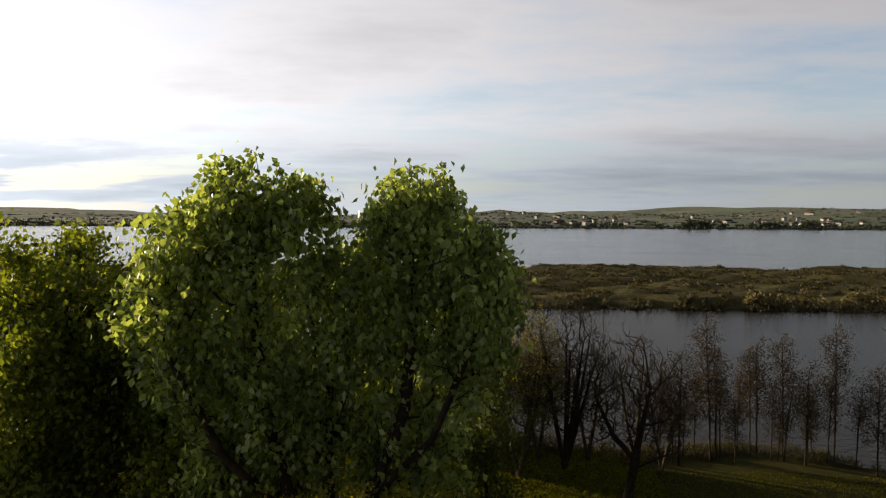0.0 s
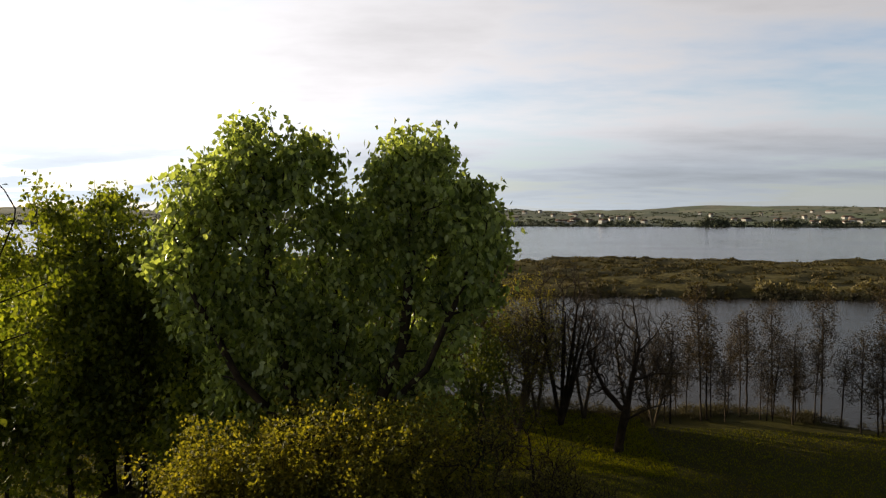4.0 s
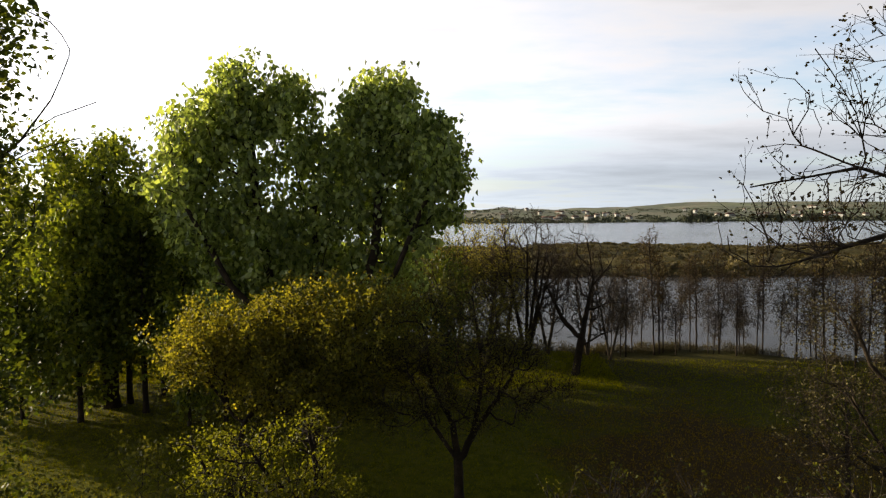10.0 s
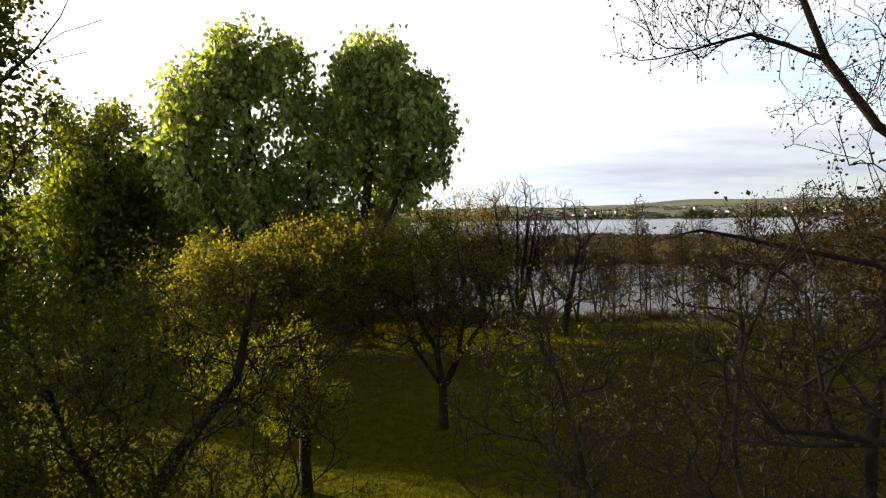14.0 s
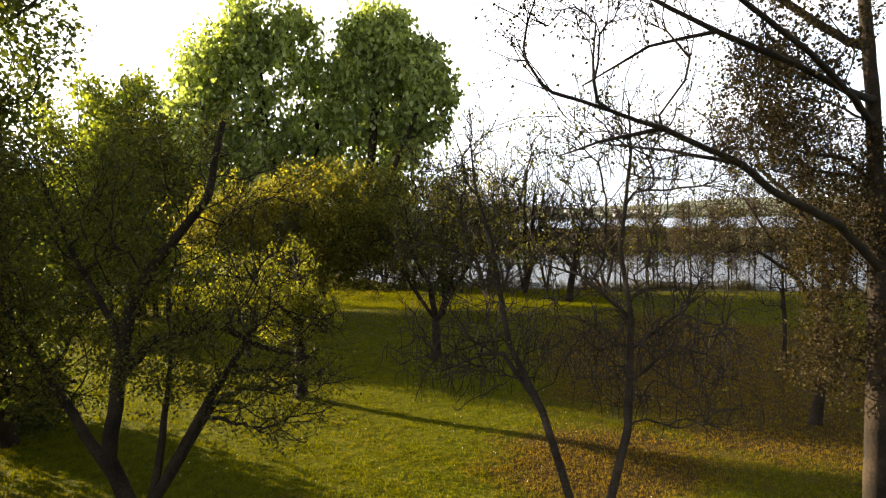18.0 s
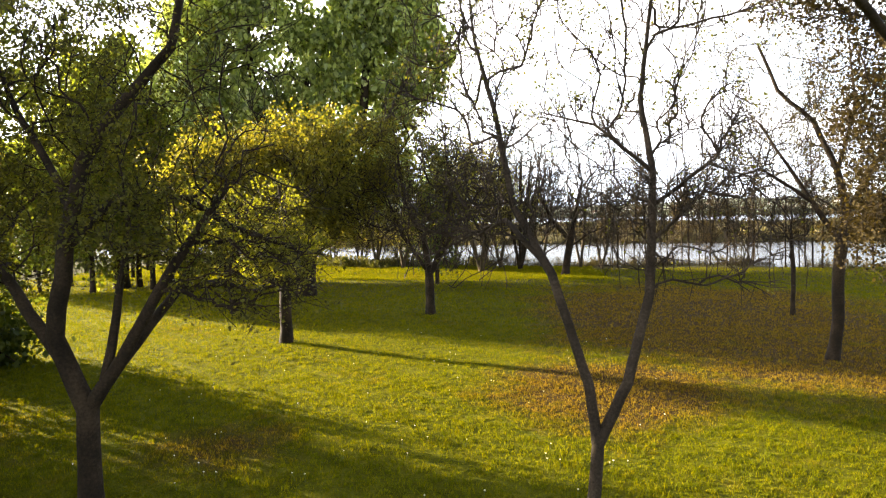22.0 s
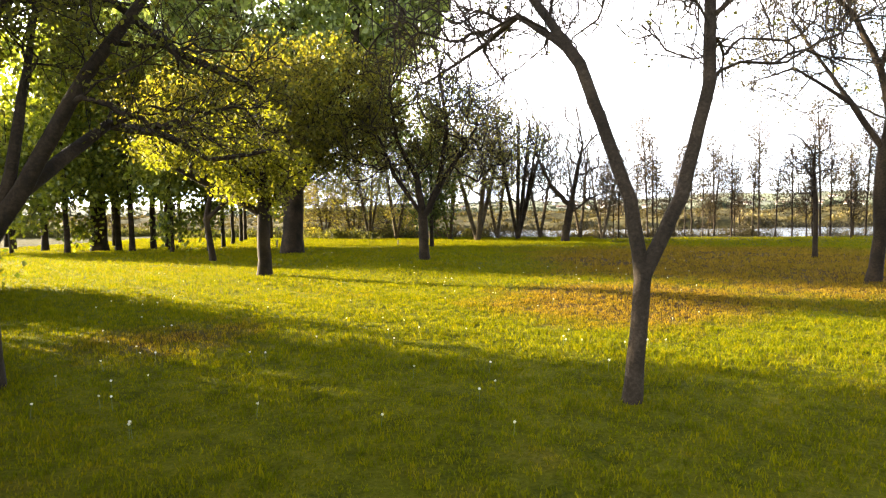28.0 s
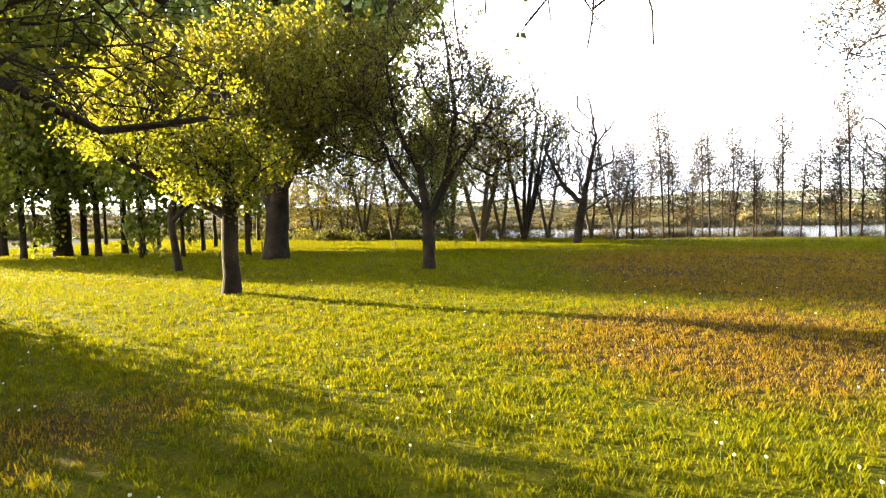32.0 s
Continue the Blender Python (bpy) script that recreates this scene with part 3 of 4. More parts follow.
# ---- the big cottonwood ----
guides = [[(0, 0, 0), (0.1, 0.1, 2.2), (0.2, 0.3, 3.6)],
          [(0.1, 0.1, 2.2), (-1.2, 0.3, 5.0), (-2.6, 0.8, 9), (-3.4, 1.0, 14), (-3.6, 1.0, 19)],
          [(0.2, 0.3, 3.6), (1.8, 0.8, 6.2), (3.2, 1.6, 10), (3.6, 2.0, 15), (3.2, 2.4, 19)],
          [(0.2, 0.3, 3.6), (-0.2, 1.5, 8), (-0.4, 2.4, 13)],
          [(-1.2, 0.3, 5.0), (-4.2, -0.6, 8.5), (-6.8, -0.4, 13)],
          [(1.8, 0.8, 6.2), (4.5, 0.6, 9), (6.2, 1.0, 13)]]
left_crown = [((-4.0, 1.0, 18.6), (2.1, 2.6, 2.4), 140), ((-1.4, 1.2, 18.0), (1.3, 2.0, 2.2), 64), ((-6.6, 0.8, 16.4), (2.4, 3.0, 2.4), 150), ((-7.4, 0.6, 13.6), (2.0, 3.2, 2.7), 120), ((-3.2, 0.5, 15.4), (3.0, 3.0, 2.6), 110),
              ((-5.6, -0.4, 10.6), (2.3, 2.6, 2.4), 120), ((-3.0, -0.8, 11.6), (2.3, 1.8, 2.8), 110), ((-4.4, -0.6, 7.2), (1.9, 1.7, 2.6), 110), ((-1.0, 0.2, 8.2), (2.2, 2.2, 2.4), 80)]
right_crown = [((3.4, 2.2, 18.2), (2.0, 2.6, 2.1), 130), ((2.0, 2.0, 16.0), (1.8, 3.0, 2.3), 100), ((5.4, 1.8, 16.5), (2.4, 3.2, 2.3), 170), ((6.6, 1.6, 14.2), (2.1, 3.4, 2.4), 150), ((3.4, 1.8, 13.4), (3.2, 3.4, 2.6), 150),
               ((0.2, 1.4, 14.6), (1.7, 2.6, 2.8), 90), ((0.0, 1.0, 11.4), (1.8, 2.4, 2.4), 60), ((5.6, 1.2, 11.4), (1.8, 3.0, 1.4), 56), ((2.4, 1.4, 9.6), (3.2, 3.6, 2.0), 80), ((4.0, 0.8, 7.2), (2.3, 2.4, 2.4), 80), ((1.4, 0.8, 7.4), (2.0, 2.2, 2.0), 50), ((2.0, 5.0, 12.0), (4.0, 2.0, 3.6), 70)]
tips = lobes_points(rng, left_crown + right_crown)
tips = clumped(rng, tips, 0.16, 0.48, 0.42)
tips = tips * np.array((1.03, 1.0, 1.025)) + np.array((-0.2, 1.5, 0.0))
sk = grow(rng, guides, tips, 0.55, 0.016, 0.8, 0.1, floors=[(0.55, 0.45), (0.34, 0.06), (0.34, 0.06), (0.26, 0.06), (0.2, 0.05), (0.2, 0.05)])
tree("cottonwood_tree", spot(-7.2, 28.2), sk, BARK, leaves_for(rng, sk, LEAF_POPLAR, 0.39, (0.34, 0.34, 0.32), 18, 1.0, 0.05, droop=1.5), "huge old green cottonwood with twin crown and flared trunk", limbs=10)

# ---- poplars on the meadow's far side ----


def poplar(name, at, height, width, n, mat, label, size=0.33, count=24, clear=0.22, lean=(0.0, 0.0), group="poplars by the lake", root_r=None):
    h = height
    top = np.array((lean[0], lean[1], h * 0.96))
    guides = [[(0, 0, 0), top * 0.3, top * 0.65, top]]
    high = max(0.72, clear + 0.25)
    tips = lobes_points(rng, [((lean[0] * 0.6, lean[1] * 0.6, h * (clear + 0.25)), (width, width, h * min(0.28, 0.74 - clear)), n // 2), ((lean[0] * 0.8, lean[1] * 0.8, h * high), (width * 0.88, width * 0.88, h * (0.99 - high)), n // 2)])
    tips = clumped(rng, tips, 0.16, 0.5, 0.35)
    sk = grow(rng, guides, tips, root_r or h * 0.0115, 0.014, 0.8, 0.1, 0.9)
    return tree(name, spot(*at), sk, BARK, leaves_for(rng, sk, mat, size, (0.4, 0.4, 0.4), count, 1.0, 0.1, droop=1.2), label, group, limbs=6)


YOUNG = "slender leafy green poplar on the meadow edge, back and outer ones added for shade"
poplar("poplar_tree", (-22.3, 33.6), 18.6, 3.8, 380, LEAF_LEFT, "thick-trunked leafy green poplar with flared foot", root_r=0.5)
# Rows beyond y 37 and the second line are mostly unseen, added for shade
for x, y, h, w in ((-17.6, 34.2, 15.0, 2.8), (-15.2, 30.0, 8.5, 1.5), (-21.6, 34.6, 17.0, 3.0), (-27.7, 35.5, 19.5, 4.6), (-10.6, 33.0, 12.0, 2.6), (-26.0, 30.5, 9.0, 3.0), (-19.3, 32.5, 15.0, 2.4), (-13.4, 31.0, 9.5, 1.6), (-24.6, 36.5, 19.5, 4.0), (-20.4, 36.8, 16.5, 3.0), (-21.5, 40.5, 13.0, 3.0), (-27.5, 43.0, 12.5, 3.4), (-16.5, 39.5, 12.0, 2.6), (-33.0, 39.0, 11.5, 3.2), (-24.0, 47.0, 12.5, 3.2), (-18.5, 45.5, 12.5, 3.0), (-30.5, 50.0, 12.5, 3.4), (-12.6, 37.5, 11.0, 2.4), (-19.5, 49.4, 13.0, 2.8), (-20.5, 52.6, 13.5, 2.8), (-19.0, 55.4, 13.5, 2.8), (-24.5, 53.0, 14.0, 3.0), (-21.0, 58.4, 13.5, 2.8),
                   (-31.0, 31.0, 11.0, 3.4), (-35.0, 32.6, 11.0, 3.4), (-36.0, 36.5, 12.0, 3.4), (-40.0, 39.5, 12.5, 3.6), (-44.0, 38.5, 12.0, 3.4), (-38.0, 44.0, 13.0, 3.6), (-46.0, 44.5, 12.5, 3.6), (-42.0, 49.5, 13.0, 3.6), (-35.5, 48.0, 12.5, 3.4), (-51.0, 51.0, 13.0, 3.8)):
    # their higher clear stems let the low sun reach the far grass
    poplar("poplar_tree", (x, y), h, w, 210 if h > 18 else 130, LEAF_LEFT, YOUNG, clear=0.47 if y > 48.5 else 0.4 if y > 39.4 else 0.22)
poplar("poplar_tree", (-0.4, 36.0), 10.6, 1.6, 160, LEAF_GREEN, "slim dark green poplar standing beyond the fruit trees", clear=0.1, size=0.22)
poplar("poplar_tree", (-22.2, 30.4), 14.2, 2.6, 250, LEAF_LEFT, "leafy yellow-green poplar leaved to the ground", clear=0.06)
# tall one with dead limbs
guides = [[(0, 0, 0), (0.1, 0, 7), (0.2, 0, 13), (0.2, 0, 19.5)], [(0.2, 0, 12.2), (0.9, 0.5, 12.9), (1.5, 1.0, 13.8), (2.0, 1.4, 14.8), (2.3, 1.7, 15.9)], [(0.9, 0.5, 12.9), (1.7, 1.0, 13.5), (2.6, 1.6, 13.9)], [(1.5, 1.0, 13.8), (2.1, 1.4, 14.4), (2.9, 1.8, 14.8)]]
tips = lobes_points(rng, [((0, 0, 5.2), (1.5, 1.5, 3.0), 60), ((0, 0, 8.6), (1.8, 1.8, 3.0), 50), ((0, 0, 12.5), (2.2, 2.4, 3.0), 60), ((0.2, 0, 17.0), (2.0, 2.2, 3.6), 80)])
sk = grow(rng, guides, tips, 0.24, 0.014, 0.4, 0.1, 0.8, free=0.06, floors=[(0.24, 0.05), (0.045, 0.008), (0.02, 0.006), (0.018, 0.006)])
tree("poplar_tree", spot(-10.0, 8.1), sk, BARK, leaves_for(rng, sk, LEAF_GREEN, 0.18, (0.36, 0.36, 0.36), 80, 1.0), "tall poplar with dead branches among its leaves", "poplars by the lake", limbs=8)
# the tall ones stand out of view, sized to shade near grass and orchard
for x, y, h, w, n in ((-11.8, 6.3, 12.0, 2.9, 300), (-11.4, 3.2, 13.5, 3.2, 420), (-9.8, -0.6, 11.5, 4.0, 460), (-9.4, -5.4, 9.0, 4.0, 400), (-11.2, 9.7, 2.0, 1.1, 150)):
    poplar("shade_bush", (x, y), h, w, n, LEAF_GREEN, "dense dark green bush beside the meadow, mostly unseen, placed for shade", size=0.23, count=32, clear=0.02, group="bushes", root_r=0.12)

# ---- orchard trees on the meadow ----
# low yellow tree
guides = [[(0, 0, 0), (0.0, 0.0, 2.4), (0.1, 0.1, 4.0), (-0.2, 0.2, 5.6)], [(0, 0, 1.9), (-1.5, 0.2, 2.7), (-3.0, -0.2, 3.6), (-3.6, 0, 4.4)], [(0, 0, 2.0), (0.9, -0.2, 3.0), (1.5, -0.3, 3.3)], [(0.05, 0, 2.8), (-1.2, -0.4, 4.0), (-1.8, -0.5, 5.0)]]
tips = lobes_points(rng, [((-1.5, 0.2, 4.5), (2.2, 2.2, 1.4), 230), ((0.0, -0.3, 3.3), (1.6, 1.4, 1.2), 240), ((-3.3, 0.2, 4.5), (1.5, 1.8, 1.3), 130), ((-0.3, 0.3, 5.2), (1.3, 1.4, 0.8), 80)])
tips = clumped(rng, tips, 0.22, 0.16)
sk = grow(rng, guides, tips, 0.2, 0.009, 0.4, 0.14, floors=[(0.2, 0.05), (0.08, 0.03), (0.06, 0.02), (0.08, 0.03)])
tree("orchard_tree", spot(-2.85, 13.45), sk, BARK, leaves_for(rng, sk, LEAF_YELLOW, 0.1, (0.15, 0.15, 0.13), 26, 0.9, 0.05, lambda p: (p[:, 2] < 4.1) | (rng.uniform(0, 1, len(p)) < 0.3)), "low old fruit tree with fresh yellow-green leaves", "orchard trees", limbs=10)

# leaning one behind it, with a broad olive crown
guides = [[(0, 0, 0), (-0.3, 0.1, 1.8), (-0.1, 0.4, 3.2), (1.6, 0.9, 5.4), (3.0, 1.3, 8.0)], [(-0.3, 0.1, 1.8), (1.6, 0.5, 3.6), (4.6, 1.2, 5.8)], [(-0.2, 0.4, 3.0), (-1.5, 0.6, 4.6), (-2.5, 0.8, 6.2)], [(0.6, 0.6, 4.2), (4.2, 1.8, 7.2)]]
tips = lobes_points(rng, [((3.8, 1.2, 6.3), (4.5, 3.4, 2.8), 760), ((2.8, 0.2, 4.4), (3.4, 2.6, 1.6), 230), ((-2.0, 0.8, 6.0), (1.9, 2.0, 1.6), 190), ((0.6, 0.6, 6.2), (2.4, 2.6, 1.9), 230)])
tips = clumped(rng, tips, 0.14, 0.3, 0.4)
sk = grow(rng, guides, tips, 0.13, 0.011, 0.5, 0.1, floors=[(0.13, 0.04), (0.08, 0.03), (0.07, 0.03), (0.07, 0.03)])
sk = sprout(rng, sk, 1100, 0.5, 1.3, 0.014, 3.0, 0.03, 0.55)
tree("orchard_tree", spot(-7.9, 20.3), sk, BARK, leaves_for(rng, sk, LEAF_OLIVE, 0.155, (0.17, 0.17, 0.16), 10, 0.9), "leaning fruit tree with a broad olive-brown crown", "orchard trees", limbs=10)

# half-bare tree in the middle of the meadow
guides = [[(0, 0, 0), (-0.05, 0, 1.9), (-0.25, 0, 3.4), (-1.1, 0.1, 5.0), (-1.4, 0.1, 7.2)], [(-0.05, 0, 1.7), (0.6, 0.1, 3.0), (1.0, 0.1, 5.4), (0.6, 0.2, 8.6)], [(-0.05, 0, 1.9), (-1.2, -0.2, 3.6), (-1.9, -0.2, 5.4)], [(0.6, 0.1, 3.0), (2.2, 0, 5.4)]]
tips = lobes_points(rng, [((-0.2, 0.2, 6.4), (3.2, 3.0, 3.0), 330), ((2.2, 0, 5.2), (2.6, 2.3, 2.2), 170), ((-1.8, 0, 4.6), (2.2, 1.9, 1.7), 110)])
tips = clumped(rng, tips, 0.2, 0.25, 0.45)
sk = grow(rng, guides, tips, 0.2, 0.013, 0.45, 0.1, 0.3, curl=0.5, straight=0.3, floors=[(0.2, 0.05), (0.13, 0.035), (0.1, 0.035), (0.08, 0.025)])
sk = sprout(rng, sk, 1300, 0.35, 0.9, 0.012, 2.6, 0.035, 0.25)
tree("orchard_tree", spot(1.25, 20.45), sk, BARK, leaves_for(rng, sk, LEAF_HALF, 0.09, (0.12, 0.12, 0.1), 5, 0.7), "half-bare forked fruit tree with a few green leaves", "orchard trees", limbs=10)

# forked tree near the walk's end
guides = [[(0, 0, 0), (0.06, 0, 0.7), (0.1, 0, 1.3), (0.0, 0.1, 2.05), (-0.46, 0.45, 3.5), (-0.98, 1.0, 4.45), (-1.25, 1.6, 5.9), (-1.6, 2.2, 7.2), (-1.7, 2.6, 8.0)],
          [(0.1, 0, 1.3), (0.5, 0.1, 2.1), (0.84, 0.4, 3.25), (0.98, 0.9, 4.9), (0.88, 1.3, 6.0), (1.1, 1.6, 7.6), (1.1, 1.8, 8.5)],
          [(-0.6, 0.5, 3.7), (-1.1, 1.2, 4.25), (-1.5, 1.8, 4.1), (-2.3, 2.1, 3.7)], [(0.98, 0.9, 4.9), (0.2, 1.0, 5.6), (-0.5, 1.1, 5.8)], [(0.94, 0.8, 4.4), (1.7, 0.8, 5.0), (2.3, 0.9, 4.8)], [(0.9, 0.6, 3.9), (1.5, 0.3, 4.6), (1.9, 0.1, 4.5)]]
tips = lobes_points(rng, [((-1.5, 2.1, 6.8), (1.8, 1.9, 1.8), 130), ((1.0, 1.5, 7.0), (1.9, 1.8, 1.9), 130), ((-1.6, 1.6, 4.6), (1.5, 1.5, 1.1), 80), ((1.3, 0.9, 4.9), (1.5, 1.4, 1.1), 80), ((0, 1.1, 5.4), (1.4, 1.4, 1.0), 40),
                          ((-1.9, 1.5, 3.9), (1.3, 1.1, 0.8), 60), ((1.6, 0.7, 4.1), (1.2, 1.1, 0.9), 60), ((0.1, 0.9, 4.4), (1.0, 1.0, 0.8), 30)])
sk = grow(rng, guides, tips, 0.086, 0.009, 0.22, 0.06, 0.0, curl=0.2, straight=0.35, floors=[(0.086, 0.016), (0.08, 0.016), (0.036, 0.012), (0.035, 0.012), (0.035, 0.012), (0.03, 0.01)])
sk = sprout(rng, sk, 1100, 0.2, 0.6, 0.011, 3.4, 0.04, 0.12)
sk = hang(rng, sk, 200, 0.3, 0.8, 4.6, 0.25, 0.007)
sk = hang(rng, sk, 200, 0.3, 0.8, 3.7, 0.3, 0.007, 4.9)
tree("forked_tree", spot(6.05, 0.85), sk, BARK_PALE, leaves_for(rng, sk, LEAF_FRUIT, 0.055, (0.05, 0.05, 0.05), 5, 0.5, 0.0, lambda p: (p[:, 2] > 5.8) | (rng.uniform(0, 1, len(p)) < 0.12)), "nearly bare tree forking low into two grey limbs", "orchard trees", limbs=12, trunk_share=0.4)

# leafy forked tree
guides = [[(0, 0, 0), (0.02, 0, 1.6), (-0.45, 0, 2.65), (-0.3, 0.1, 4.0), (-0.2, 0.4, 5.2), (0.15, 0.6, 5.9), (1.0, 0.9, 7.0), (1.3, 1.0, 8.4)],
          [(0.02, 0, 1.6), (0.5, 0.1, 2.3), (1.2, 0.3, 3.6), (1.9, 0.7, 4.8)], [(0.3, 0.05, 2.0), (0.4, 0.2, 3.0), (0.45, 0.5, 4.4)], [(-0.3, 0.1, 4.0), (0.15, 0.5, 4.6), (1.0, 1.2, 4.7), (1.5, 1.8, 4.2), (2.3, 2.6, 3.8)],
          [(-0.4, 0, 2.4), (-1.6, 0.4, 3.6), (-3.0, 0.8, 5.2)], [(-0.25, 0.2, 4.6), (-1.6, 0.8, 6.2), (-2.4, 1.2, 7.4)], [(0.5, 0.1, 2.3), (0.7, 1.4, 3.2), (0.8, 2.6, 3.2), (1.0, 3.6, 2.9), (1.8, 4.3, 3.1)]]
tips = lobes_points(rng, [((0.4, 1.4, 7.0), (2.6, 2.6, 1.9), 380), ((-2.4, 1.2, 6.2), (2.6, 2.6, 2.1), 340), ((1.4, 0.9, 4.6), (2.0, 1.8, 1.5), 300), ((2.2, 1.1, 3.5), (1.35, 1.1, 0.9), 200), ((-2.6, 0.8, 4.4), (2.0, 2.0, 1.3), 170), ((1.6, 3.6, 3.2), (1.0, 1.0, 0.6), 26)])
sk = grow(rng, guides, tips, 0.16, 0.006, 0.35, 0.09, 0.2, floors=[(0.17, 0.05), (0.11, 0.05), (0.075, 0.03), (0.09, 0.04), (0.1, 0.04), (0.07, 0.03), (0.09, 0.03)])
sk = sprout(rng, sk, 1100, 0.25, 0.6, 0.007, 2.4, 0.03, 0.1)
tree("orchard_tree", spot(-1.15, 0.95), sk, BARK, leaves_for(rng, sk, LEAF_FRUIT, 0.066, (0.12, 0.12, 0.1), 11, 0.95, 0.1, lambda p: (p[:, 0] + 0.86 * p[:, 1] < rng.uniform(0.6, 3.0, len(p))) | ((p[:, 2] < 4.4) & (p[:, 1] < 2.1) & (p[:, 0] > 0.9) & (rng.uniform(0, 1, len(p)) < 0.16)) | (rng.uniform(0, 1, len(p)) < 0.02)), "leafy fruit tree forking into dark crooked limbs", "orchard trees", limbs=12)

# tall locust with long bare limbs
guides = [[(0, 0, 0), (0.05, 0, 3.0), (0.05, 0, 5.0), (-0.1, 0, 8.4), (-0.3, 0, 10.4), (-0.5, 0.1, 12.5), (-0.4, 0.2, 14.5)],
          [(0.05, 0, 5.6), (-1.3, -1.5, 6.4), (-2.75, -3.03, 6.85), (-3.33, -3.58, 7.17), (-4.36, -4.39, 7.5), (-5.53, -5.03, 7.8)], [(-3.33, -3.58, 7.17), (-4.0, -3.0, 7.4), (-4.67, -2.5, 7.55)], [(-4.36, -4.39, 7.5), (-5.0, -4.2, 7.4), (-5.4, -3.8, 7.3)],
          [(-0.1, 0, 8.4), (-1.2, -1.5, 8.3), (-2.5, -3.1, 8.35), (-3.75, -4.15, 8.53), (-4.5, -4.3, 8.9), (-5.9, -4.4, 9.2)], [(-3.75, -4.15, 8.53), (-4.5, -4.4, 8.35), (-5.2, -4.5, 7.95)],
          [(-0.1, 0, 8.0), (-1.3, -1.8, 8.2), (-2.6, -3.6, 8.4), (-3.98, -5.1, 8.7), (-4.9, -5.4, 9.2)],
          [(-0.25, 0, 9.2), (-1.2, -0.1, 9.8), (-2.2, -0.2, 10.5), (-3.0, -0.4, 11.4), (-3.6, -0.7, 12.5), (-4.0, -0.9, 13.8)], [(-3.4, -0.6, 12.1), (-4.6, -1.0, 12.4), (-5.8, -1.3, 12.2)], [(-3.0, -0.4, 11.4), (-4.1, -0.7, 11.7), (-5.2, -0.9, 11.4)],
          [(0, 0, 7.0), (1.8, 0.2, 9.0), (2.6, 0.2, 12.0)]]
tips = lobes_points(rng, [((-4.1, -0.9, 12.9), (1.6, 1.4, 1.2), 60), ((-4.7, -1.0, 11.8), (1.3, 1.1, 0.8), 40), ((-2.7, -0.4, 11.0), (1.3, 1.2, 1.0), 36), ((-5.0, -4.6, 8.9), (1.3, 1.2, 0.8), 50), ((-0.3, 0.2, 12.6), (2.0, 2.0, 2.2), 100), ((2.2, 0.2, 10.6), (2.0, 2.0, 2.4), 110),
                          ((-4.2, -3.8, 7.6), (1.4, 1.3, 0.6), 24), ((-2.4, -2.4, 9.0), (1.2, 1.2, 0.8), 30), ((-1.6, 0.0, 8.3), (1.0, 1.1, 1.3), 130), ((-0.4, 0.1, 6.2), (0.8, 0.8, 2.6), 150), ((-0.5, 0.0, 4.0), (0.7, 0.7, 0.9), 60)])
sk = grow(rng, guides, tips, 0.19, 0.0055, 0.28, 0.07, 0.2, curl=0.1, floors=[(0.19, 0.05), (0.08, 0.02), (0.03, 0.012), (0.03, 0.01), (0.07, 0.014), (0.03, 0.01), (0.06, 0.02), (0.055, 0.014), (0.025, 0.008), (0.025, 0.008), (0.06, 0.02)])
sk = sprout(rng, sk, 1500, 0.2, 0.6, 0.0065, 3.6, 0.03, 0.1)
sk = hang(rng, sk, 640, 0.15, 0.45, 4.0, 0.2, 0.004)
inner = sk[0][sk[3]]
inner = inner[(inner[:, 0] > -2.7) & (inner[:, 2] < 10)]
lv, lf = leaf_mesh(rng, inner, 0.065, (0.06, 0.06, 0.12), 9)
pv, pf = leaf_mesh(rng, sk[0][sk[3]], 0.045, (0.05, 0.05, 0.07), 2)
locust_crown = mesh_from("crown", np.concatenate([lv, pv]), np.concatenate([lf, pf + len(lv)]), LEAF_LOCUST)
tree("locust_tree", spot(11.15, 2.65), sk, BARK, locust_crown, "tall locust tree with bare limbs and hanging dry pods", "bare trees", limbs=12)

# crooked bare tree on the right side of the meadow
guides = [[(0, 0, 0), (0.15, 0, 1.2), (0.12, 0, 2.4), (0.2, 0, 3.4), (0.32, 0, 4.3), (0.1, 0.1, 5.5), (-0.5, 0.2, 6.9), (-1.5, 0.3, 7.9), (-2.0, 0.4, 9.2)], [(0.2, 0, 3.4), (-0.6, 0, 4.6), (-2.0, 0.1, 5.6), (-3.0, 0.1, 5.3)],
          [(0.32, 0, 4.3), (1.2, 0.1, 5.8), (1.7, 0.2, 7.8)], [(0.1, 0.1, 5.5), (0.6, 0.2, 7.2), (0.4, 0.2, 9.2)], [(-0.6, 0, 4.6), (-1.2, 0.4, 5.8), (-1.9, 0.6, 7.0)]]
tips = lobes_points(rng, [((-1.0, 1.0, 8.0), (2.6, 2.4, 2.2), 130), ((1.2, 0.9, 7.6), (2.2, 2.2, 2.2), 90), ((-1.6, 1.0, 5.8), (2.1, 1.9, 1.6), 90), ((1.0, 0.6, 5.4), (1.8, 1.7, 1.6), 60)])
sk = grow(rng, guides, tips, 0.16, 0.007, 0.4, 0.11, 0.1, floors=[(0.16, 0.04), (0.085, 0.02), (0.08, 0.02), (0.06, 0.02), (0.04, 0.015)])
sk = sprout(rng, sk, 1000, 0.25, 0.7, 0.008, 3.6, 0.03, 0.15)
sk = hang(rng, sk, 420, 0.25, 0.6, 4.0, 0.3, 0.006)
